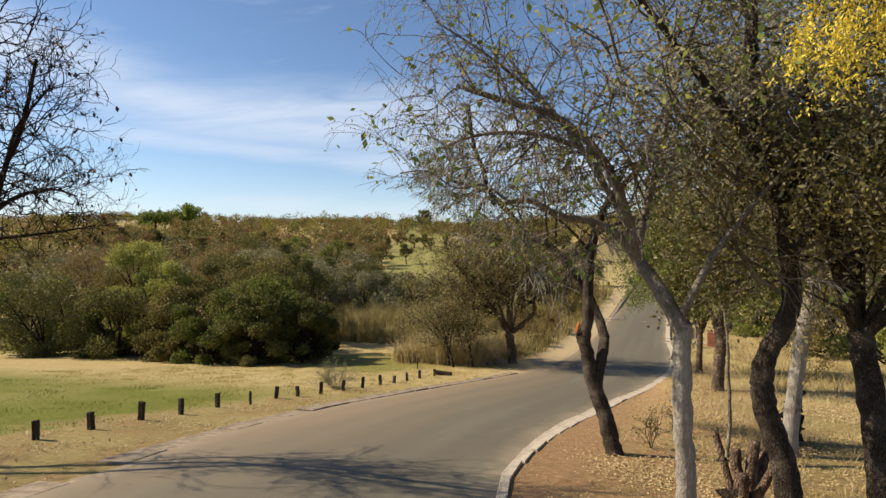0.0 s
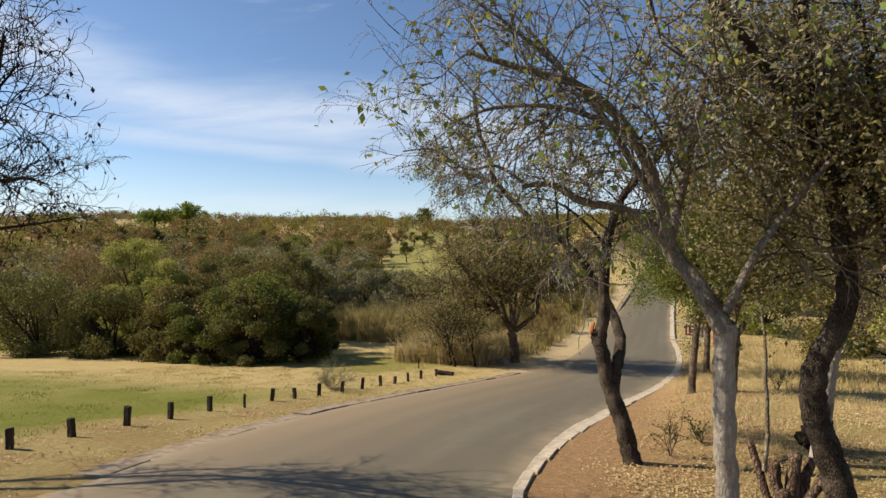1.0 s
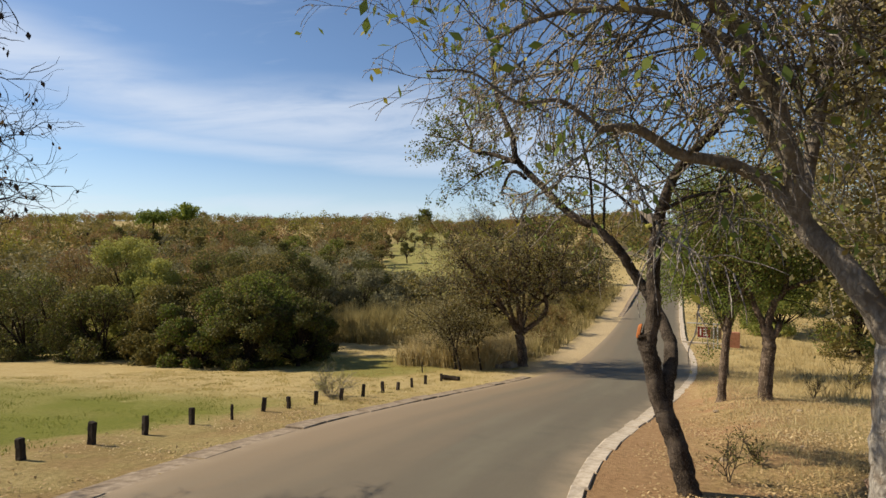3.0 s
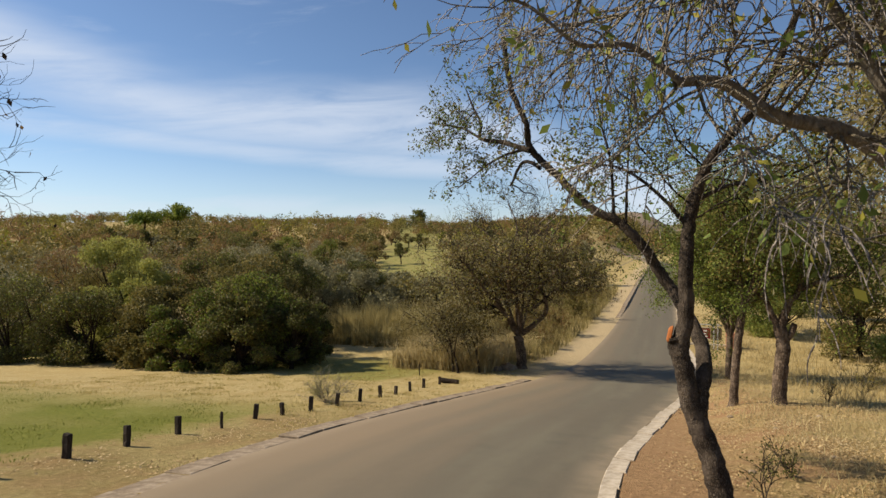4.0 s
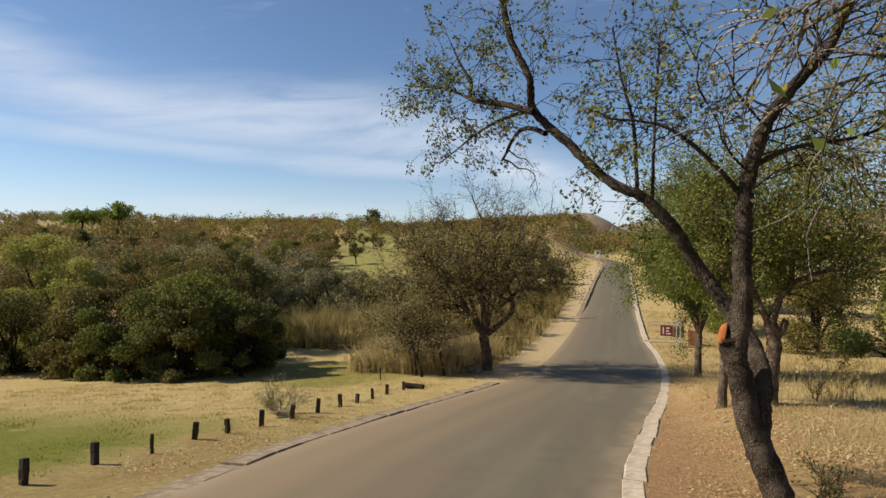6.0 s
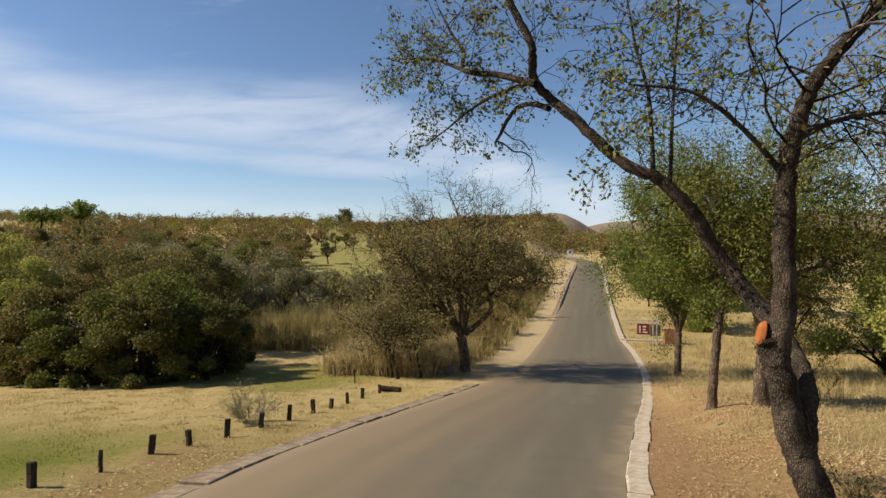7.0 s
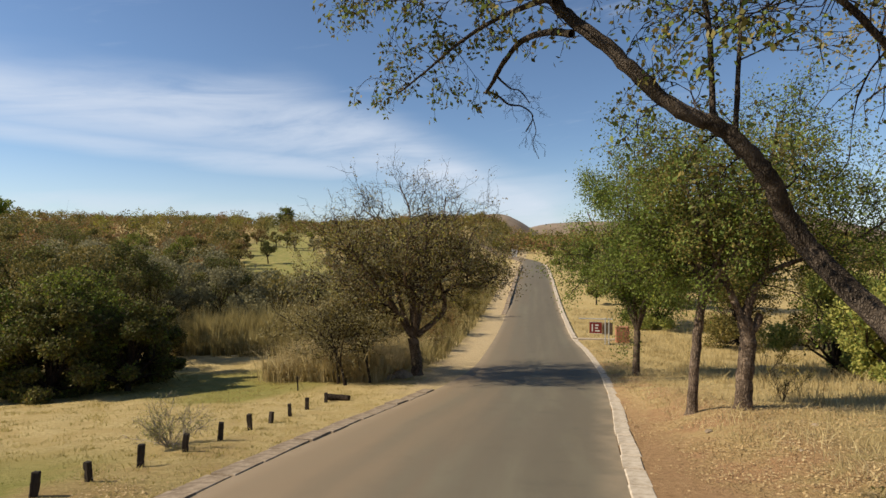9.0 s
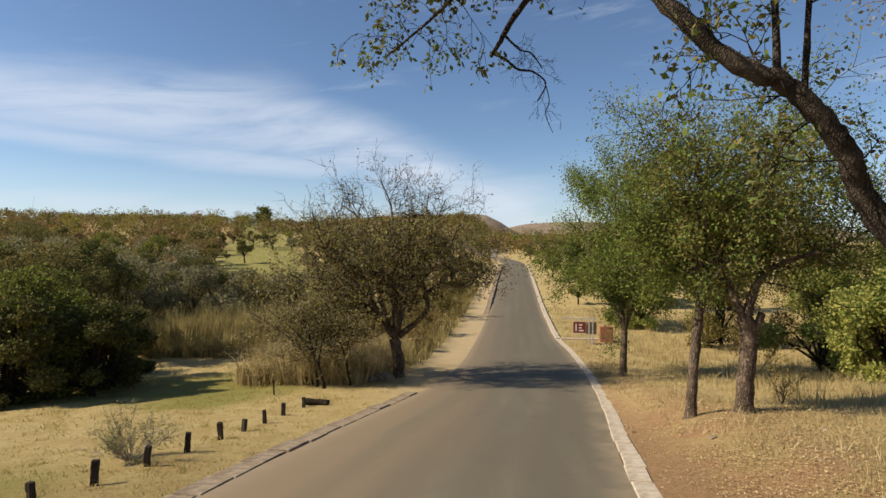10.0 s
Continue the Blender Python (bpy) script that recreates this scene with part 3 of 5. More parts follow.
def build_road():
    ys = np.concatenate([np.arange(-40, 60, 0.5), np.arange(60, 200, 2)])
    verts, faces, across = [], [], 9
    for y in ys:
        a, b = float(smooth(LEFT_EDGE, y)), float(smooth(RIGHT_EDGE, y))
        for k in range(across):
            u = k / (across - 1)
            x = a + (b - a) * u
            verts.append((x, y, land(x, y) + 0.012 + 0.05 * (1 - (2 * u - 1) ** 2)))
    for r in range(len(ys) - 1):
        for k in range(across - 1):
            q = r * across + k
            faces.append((q, q + 1, q + 1 + across, q + across))
    ob = mesh_object("road", verts, faces, ASPHALT, None, "", True)
    uv = ob.data.uv_layers.new(name="across")
    u_of = np.tile(np.linspace(0, 1, across), len(ys))
    v_of = np.repeat(ys, across)
    idx = np.empty(len(ob.data.loops), np.int32)
    ob.data.loops.foreach_get("vertex_index", idx)
    uv.data.foreach_set("uv", np.stack([u_of[idx], v_of[idx]], 1).astype(np.float32).ravel())
    tagged(ob, "narrow worn grey asphalt road running downhill, sand along one edge", "road", "", "structure")
    return ob


road = build_road()


def kerb_block_mesh(name, length, width, rise, mat, rng):
    """One kerb stone with rounded, chipped edges."""
    bm = bmesh.new()
    bmesh.ops.create_cube(bm, size=1.0)
    for v in bm.verts:
        v.co = Vector((v.co.x * width, v.co.y * length, v.co.z * (rise + 0.3) + (rise - 0.3) / 2))
    bmesh.ops.bevel(bm, geom=[e for e in bm.edges if e.verts[0].co.z > 0 and e.verts[1].co.z > 0], offset=0.016, segments=1, affect="EDGES")
    for v in bm.verts:
        v.co += Vector([rng.normal() * 0.006 for _ in range(3)])
    me = bpy.data.meshes.new(name)
    bm.to_mesh(me)
    bm.free()
    me.materials.append(mat)
    return me


def build_kerb(name, label, edge, side, width, rise, mat, start, end, seed):
    rng = np.random.default_rng(seed)
    kerb = thing(name, Matrix(), label, "kerb", "", "structure")
    kinds = [kerb_block_mesh("kerb_stone", 0.985, width, rise, mat, rng) for _ in range(5)]
    y = start
    while y < end:
        wide = 0.34 + 0.66 * float(ease(5.5, 14.0, y)) if side > 0 else 1.0
        x = float(smooth(edge, y)) + side * width * wide / 2
        slope = float(smooth(edge, y + 0.5) - smooth(edge, y - 0.5))
        run = 1.0 / math.sqrt(1 + slope * slope)
        if side < 0 and 27.5 < y < 57:
            y += run
            continue
        ob = new("kerb_stone", kinds[int(rng.integers(5))])
        tilt = math.atan(land(x, y + 0.5) - land(x, y - 0.5))
        lift = 0.16 * float(ease(58, 66, y)) * (side < 0) + 0.13 * float(ease(45.5, 47.5, y)) * (side > 0) - (0.03 + 0.012 * rng.random()) * (1 - float(ease(9, 14, y))) * (side < 0)
        ob.matrix_world = pose(x + rng.normal() * (0.018 if side < 0 else 0.01), y, land(x, y) + (0.008 if side < 0 else 0.004) + lift + rng.normal() * (0.011 if side < 0 else 0.006), math.degrees(tilt), rng.normal() * 0.8, math.degrees(math.atan(-slope)) + rng.normal() * (1.3 if side < 0 else 0.6)) @ Matrix.Diagonal((wide, 1, 1, 1))
        ob.parent = kerb
        y += run


build_kerb("kerb_left", "worn brown concrete kerb half buried beside the lawn", LEFT_EDGE, -1, 0.42, 0.04, CONCRETE, 3.0, 125, 11)
build_kerb("kerb_right", "pale whitewashed concrete kerb along the road", RIGHT_EDGE, 1, 0.33, 0.03, PALE_CONCRETE, 1.0, 125, 12)


# ---- low timber posts along the lawn ----
def build_posts():
    rng = np.random.default_rng(5)
    rows = [(-9.55, 5.95), (-9.68, 6.98), (-9.93, 8.2), (-10.15, 9.4), (-10.22, 10.55), (-10.15, 11.6), (-10.3, 12.8), (-10.28, 13.75), (-10.2, 14.8), (-10.2, 16.05), (-10.14, 17.2), (-10.2, 18.6), (-10.18, 19.65), (-10.18, 20.8), (-10.22, 22.1), (-10.3, 23.9)]
    for k, (x, y) in enumerate(rows):
        thin = k == 5
        tall, w, d = (0.33, 0.055, 0.055) if thin else (0.345 + rng.normal() * 0.025, 0.098 + rng.normal() * 0.006, 0.09)
        bm = bmesh.new()
        bmesh.ops.create_cube(bm, size=1.0)
        bmesh.ops.subdivide_edges(bm, edges=[e for e in bm.edges if abs(e.verts[0].co.z - e.verts[1].co.z) > 0.5], cuts=3)
        for v in bm.verts:
            v.co = Vector((v.co.x * w, v.co.y * d, (v.co.z + 0.5) * (tall + 0.2) - 0.2))
        bmesh.ops.bevel(bm, geom=bm.edges[:], offset=0.012, segments=1, affect="EDGES")
        for v in bm.verts:
            v.co += Vector((rng.normal() * 0.004, rng.normal() * 0.004, rng.normal() * 0.006))
        ob = part("timber_post", bm, POST_WOOD)
        ob.matrix_world = pose(x, y, land(x, y), rng.normal() * 3.0, rng.normal() * 3.0, rng.normal() * 14)
        tagged(ob, "thin dark timber stake standing in the grass" if thin else "short dark tarred timber post standing in the grass", "post", "posts along the lawn")


build_posts()


# ---- the trees by the road ----
TWIGGY = [(4, 0.62, 0.7, 0.02, 0.16, 5), (4, 0.62, 0.75, -0.02, 0.2, 4), (3, 0.6, 0.7, -0.08, 0.22, 4), (0, 0, 0, -0.1, 0.25, 4)]
FINE = [(4, 0.65, 0.7, 0.0, 0.16, 5), (5, 0.6, 0.75, -0.05, 0.2, 4), (0, 0, 0, -0.22, 0.16, 6)]
LEAFY = [(5, 0.62, 0.8, 0.02, 0.18, 4), (5, 0.6, 0.8, -0.02, 0.22, 3), (0, 0, 0, -0.08, 0.25, 3)]
GNARLED = [(4, 0.66, 0.8, 0.08, 0.36, 6), (4, 0.58, 0.8, 0.07, 0.36, 5), (0, 0, 0, 0.05, 0.34, 4)]


def foot(x, y, deep=0.12):
    return (x, y, land(x, y) - deep)


def leaning_roadside_tree():
    t = limb_tree("leaning_tree", "grey-brown tree leaning over the road, with a sawn orange stub", [
        ([foot(-0.92, 9.65), (-1.1, 9.65, -1.0), (-1.32, 9.65, -0.39), (-1.41, 9.65, 0.07), (-1.50, 9.65, 0.42)], 0.145, 0.098, 0, 0.5, 0.50),
        ([(-1.46, 9.65, 0.2), (-1.39, 9.65, 0.66), (-1.39, 9.65, 1.12), (-1.36, 9.7, 1.68), (-1.27, 9.75, 2.11), (-1.12, 9.8, 2.5), (-0.81, 9.9, 2.89), (-0.54, 10.0, 3.26), (-0.2, 10.1, 4.2)], 0.105, 0.04, 17, 0.4, 1.05),
        ([(-1.26, 9.66, -0.7), (-1.24, 9.68, -0.35), (-1.18, 9.85, 0.0), (-1.22, 10.25, 0.32), (-1.49, 10.7, 0.81), (-1.72, 10.75, 1.16), (-1.89, 10.65, 1.45), (-2.2, 10.6, 1.79), (-2.61, 10.6, 2.02), (-3.03, 10.6, 2.45), (-3.47, 10.7, 2.9), (-3.5, 10.5, 3.25), (-3.75, 10.6, 3.8), (-3.9, 10.7, 4.6)], 0.105, 0.035, 24, 0.42, 0.55),
        ([(-3.47, 10.6, 2.87), (-3.87, 10.7, 3.02), (-4.28, 10.8, 3.13), (-4.31, 10.9, 3.38), (-4.5, 11.1, 3.67), (-4.7, 11.3, 4.05)], 0.045, 0.012, 20, 0.3, 0.5),
        ([(-3.33, 10.65, 2.61), (-3.52, 10.95, 2.74), (-3.74, 11.3, 2.80), (-3.92, 11.6, 2.70), (-4.02, 11.8, 2.60), (-4.11, 11.9, 2.50)], 0.034, 0.018, 0, 0.7, 0.25),
        ([(-4.09, 11.88, 2.52), (-3.98, 11.9, 2.47), (-3.87, 11.9, 2.38), (-3.74, 11.92, 2.36), (-3.63, 11.9, 2.25), (-3.70, 11.9, 2.10)], 0.015, 0.006, 8, 0.15, 0.17),
        ([(-3.98, 11.75, 2.62), (-3.86, 11.8, 2.52), (-3.76, 11.85, 2.50), (-3.66, 11.9, 2.38)], 0.012, 0.005, 7, 0.15, 0.16),
        ([(-3.64, 11.9, 2.26), (-3.60, 11.9, 2.10), (-3.63, 11.9, 1.98), (-3.57, 11.9, 1.82)], 0.006, 0.003, 0, 0.15, 0.15),
        ([(-4.28, 10.8, 3.13), (-4.7, 11.1, 3.38), (-5.15, 11.4, 3.52), (-5.5, 11.6, 3.62)], 0.024, 0.008, 16, 0.15, 0.42),
        ([(-3.47, 10.6, 2.89), (-3.9, 10.9, 2.88), (-4.3, 11.2, 2.78), (-4.65, 11.5, 2.64), (-5.0, 11.7, 2.47)], 0.026, 0.008, 18, 0.2, 0.36),
        ([(-2.29, 10.62, 1.85), (-2.33, 10.6, 2.63), (-2.46, 10.6, 3.17), (-2.56, 10.6, 3.77)], 0.026, 0.01, 18, 0.3, 0.60),
        ([(-2.13, 10.62, 1.73), (-2.11, 10.6, 2.45), (-2.08, 10.6, 3.08), (-2.05, 10.6, 3.66)], 0.022, 0.01, 18, 0.3, 0.60),
        ([(-1.36, 9.7, 1.7), (-1.7, 9.6, 2.1), (-2.1, 9.5, 2.4), (-2.6, 9.5, 2.5)], 0.03, 0.01, 9, 0.3, 0.4),
        ([(-1.3, 9.75, 2.0), (-0.9, 9.9, 2.2), (-0.3, 10.0, 2.3), (0.3, 10.1, 2.6)], 0.03, 0.01, 15, 0.3, 0.65),
    ], TWIGGY[1:], (BARK_ROUGH, BARK_DARK, BARK_DARK), [(LEAF_LIGHT, 0.08, 1, 0.05, 0.04, 0.4), (LEAF_OLIVE, 0.4, 1, 0.052, 0.04, 0.4), (LEAF_FRESH, 0.5, 1, 0.055, 0.04, 0.4), (LEAF_DARK, 0.35, 1, 0.055, 0.04, 0.4)], 21, foot(-0.92, 9.65, 0), room=1.0)
    bm = bmesh.new()
    bmesh.ops.create_cone(bm, cap_ends=True, segments=12, radius1=0.078, radius2=0.055, depth=0.05)
    bmesh.ops.bevel(bm, geom=bm.edges[:], offset=0.012, segments=1, affect="EDGES")
    cut = part("cut_stub", bm, CUT_WOOD, t, "orange sawn stub of a cut limb")
    cut.matrix_local = Matrix.Translation(Vector((-1.56, 9.64, 0.44)) - t.matrix_world.translation) @ Vector((-0.975, -0.03, 0.2)).to_track_quat("Z", "Y").to_matrix().to_4x4() @ Matrix.Diagonal((1.0, 1.55, 1.0, 1.0))


def pale_roadside_tree():
    limb_tree("pale_tree", "pale-barked tree with thin drooping twigs over the road", [
        ([foot(0.12, 6.05), (0.08, 6.0, -0.5), (0.05, 5.9, 0.02), (0.03, 5.8, 0.6), (0.03, 5.75, 1.12)], 0.098, 0.082, 0, 0.5, 0.5),
        ([(0.03, 5.75, 1.05), (-0.15, 5.8, 1.38), (-0.38, 5.9, 1.7), (-0.46, 5.8, 2.05), (-0.56, 5.7, 2.4), (-0.75, 5.5, 2.75), (-1.05, 5.2, 3.0), (-1.5, 5.0, 3.15), (-1.9, 4.9, 3.3)], 0.085, 0.02, 22, 0.4, 0.85),
        ([(-0.36, 5.9, 1.68), (-0.55, 5.85, 1.92), (-0.78, 5.75, 2.06), (-1.08, 5.58, 2.12), (-1.32, 5.42, 2.26), (-1.53, 5.25, 2.24)], 0.056, 0.024, 16, 0.3, 0.75),
        ([(-1.50, 5.27, 2.24), (-1.72, 5.15, 2.40), (-1.92, 4.92, 2.36), (-2.12, 4.75, 2.50), (-2.3, 4.55, 2.47)], 0.016, 0.005, 14, 0.1, 0.6),
        ([(-0.75, 5.5, 2.7), (-1.2, 5.2, 2.85), (-1.7, 5.0, 2.85), (-2.1, 5.0, 2.75)], 0.03, 0.01, 20, 0.2, 0.75),
        ([(-0.5, 5.8, 2.1), (-0.9, 5.7, 2.8), (-1.2, 5.66, 3.2), (-1.6, 5.6, 3.7)], 0.04, 0.012, 22, 0.2, 0.9),
        ([(-1.15, 5.66, 3.15), (-1.7, 5.35, 3.65), (-2.2, 5.1, 4.0)], 0.022, 0.008, 17, 0.1, 0.8),
        ([(0.03, 5.75, 1.2), (0.3, 5.85, 1.75), (0.7, 6.0, 2.3), (1.2, 6.2, 2.9)], 0.045, 0.015, 20, 0.3, 0.9),
        ([(-0.4, 5.9, 1.75), (-0.25, 6.1, 2.5), (-0.1, 6.2, 3.2), (0.1, 6.2, 4.0)], 0.05, 0.015, 26, 0.2, 1.0),
    ], FINE, (BARK_PALE, TWIG_DRY, TWIG_GREY, BARK_MID), [(LEAF_LIGHT, 0.16, 1, 0.024, 0.03, 0.6), (LEAF_YELLOW, 0.03, 1, 0.055, 0.03, 0.9), (LEAF_FRESH, 0.045, 1, 0.075, 0.03, 0.9)], 22, foot(0.12, 6.05, 0), room=1.15, left=-2.95)


def dark_roadside_tree():
    t = limb_tree("dark_tree", "dark crooked tree with a dense olive crown over leaf litter", [
        ([foot(1.02, 6.45), (0.98, 6.42, -0.4), (0.78, 6.4, 0.3), (0.8, 6.4, 0.75), (1.0, 6.4, 1.25), (0.93, 6.4, 2.0), (0.7, 6.4, 3.1), (0.64, 6.4, 4.3), (0.6, 6.3, 5.4)], 0.135, 0.05, 22, 0.5, 1.80),
        ([(0.95, 6.4, 1.7), (1.4, 6.2, 2.3), (2.0, 5.9, 2.8), (2.8, 5.6, 3.3)], 0.06, 0.02, 24, 0.3, 1.30),
        ([(0.8, 6.4, 2.6), (0.4, 6.0, 3.1), (0.0, 5.6, 3.6), (-0.5, 5.2, 4.2)], 0.06, 0.02, 9, 0.3, 1.0),
        ([(0.9, 6.4, 2.2), (1.3, 6.9, 2.9), (1.7, 7.4, 3.5), (2.2, 7.9, 4.2)], 0.06, 0.02, 15, 0.3, 1.30),
    ], LEAFY, (BARK_ROUGH, TWIG_DRY, TWIG_DRY), [(LEAF_LIGHT, 0.9, 6, 0.042, 0.10, 0.4), (LEAF_FRESH, 0.45, 1, 0.075, 0.09, 0.4), (LEAF_LIME, 0.2, 1, 0.08, 0.07, 0.4)], 23, foot(1.02, 6.45, 0), room=1.2)


def young_tree(name, label, x, y, tall, r, lean, crown, leaves, seed, mats, fork=0.5):
    """A verge tree with a short bole that forks into rising limbs."""
    rng = np.random.default_rng(seed)
    g = land(x, y)
    top = np.array([x + lean[0], y + lean[1], g + tall * fork])
    limbs = [([foot(x, y), (x + lean[0] * 0.35, y + lean[1] * 0.35, g + tall * fork * 0.5), tuple(top)], r, r * 0.8, 0, 0.6, 0.5)]
    n = 6
    for k in range(n):
        a = k * 2 * math.pi / n + rng.uniform(-0.4, 0.4)
        out = crown * rng.uniform(0.45, 0.8)
        e = top + np.array([math.cos(a) * out, math.sin(a) * out, tall * (1 - fork) * rng.uniform(0.45, 0.95)])
        mid = top + (e - top) * 0.5 + np.array([0, 0, 0.12 * tall * rng.uniform(-0.5, 1)]) + rng.normal(size=3) * 0.12
        limbs.append(([tuple(top - np.array([0, 0, 0.05])), tuple(mid), tuple(e)], r * 0.5, r * 0.14, 8, 0.15, crown * 0.55))
    return limb_tree(name, label, limbs, LEAFY, mats, leaves, seed, (x, y, g))


leaning_roadside_tree()
pale_roadside_tree()
dark_roadside_tree()
DARK3 = (BARK, BARK, BARK_TWIG)
DARK4 = (BARK, BARK_ROUGH, BARK_TWIG)
young_tree("green_tree", "small leafy green tree on the verge beside the road", 1.0, 32.7, 9.2, 0.17, (0.05, 0), 3.3, [(LEAF_FRESH, 1.0, 12, 0.095, 0.22, 0.3), (LEAF_GREEN, 0.8, 9, 0.095, 0.22, 0.3), (LEAF_DARK, 0.7, 6, 0.095, 0.22, 0.3)], 31, DARK4, 0.22)
young_tree("slim_tree", "slim grey tree with sparse crown on dry grass", 0.05, 20.1, 7.4, 0.12, (0.25, 0), 1.9, [(LEAF_OLIVE, 0.8, 5, 0.065, 0.15, 0.3), (LEAF_FRESH, 0.7, 6, 0.07, 0.15, 0.3), (LEAF_DARK, 0.4, 2, 0.07, 0.15, 0.3)], 32, DARK4, 0.38)


def stout_tree():
    """The forked verge tree with a sawn stub on its bole."""
    x, y = 1.15, 20.0
    g = land(x, y)
    limb_tree("stout_tree", "stout grey tree with a forked bole and flared foot", [
        ([foot(x, y), (x + 0.02, y, g + 0.7), (x + 0.1, y, g + 1.5), (x + 0.02, y, g + 2.1)], 0.19, 0.16, 0, 0.5, 0.5),
        ([(x + 0.1, y, g + 1.7), (x + 0.28, y, g + 1.95), (x + 0.36, y, g + 2.2)], 0.10, 0.075, 0, 0.5, 0.5),
        ([(x + 0.02, y, g + 2.0), (x - 0.25, y, g + 2.6), (x - 0.45, y, g + 3.2), (x - 0.9, y - 0.3, g + 4.1), (x - 1.2, y - 0.4, g + 6.0)], 0.10, 0.03, 18, 0.35, 1.3),
        ([(x + 0.02, y, g + 2.0), (x + 0.2, y, g + 2.7), (x + 0.5, y + 0.1, g + 3.2), (x + 0.55, y + 0.2, g + 4.6), (x + 0.8, y + 0.2, g + 6.6)], 0.12, 0.03, 20, 0.35, 1.4),
        ([(x + 0.45, y + 0.1, g + 3.1), (x + 1.1, y, g + 3.4), (x + 1.9, y - 0.2, g + 3.7), (x + 2.8, y - 0.3, g + 4.3)], 0.07, 0.02, 18, 0.3, 1.3),
        ([(x - 0.3, y, g + 2.8), (x - 0.9, y + 0.6, g + 3.3), (x - 1.5, y + 1.0, g + 3.9)], 0.06, 0.02, 16, 0.3, 1.2),
        ([(x + 0.5, y + 0.1, g + 3.6), (x + 0.9, y + 0.9, g + 4.4), (x + 1.4, y + 1.6, g + 6.2)], 0.06, 0.02, 16, 0.3, 1.2),
    ], LEAFY, DARK4, [(LEAF_GREEN, 0.8, 4, 0.07, 0.16, 0.3), (LEAF_FRESH, 0.6, 3, 0.07, 0.16, 0.3), (LEAF_DARK, 0.6, 2, 0.075, 0.16, 0.3)], 33, (x, y, g))


stout_tree()
young_tree("lime_barked_tree", "leaning tree with whitish bark behind the dark tree", 1.7, 11.0, 5.5, 0.13, (0.4, 0.1), 2.2, [(LEAF_LIGHT, 0.9, 9, 0.048, 0.17, 0.3), (LEAF_OLIVE, 0.7, 5, 0.05, 0.17, 0.3)], 34, (BARK_PALE, BARK, TWIG_DRY), 0.55)
young_tree("shady_tree", "dark tree with olive leaves on the litter", 1.78, 6.35, 5.5, 0.135, (-0.12, 0.45), 2.2, [(LEAF_OLIVE, 0.9, 9, 0.048, 0.17, 0.3), (LEAF_LIGHT, 0.8, 7, 0.05, 0.17, 0.3)], 35, (BARK_ROUGH, BARK_ROUGH, TWIG_DRY), 0.35)


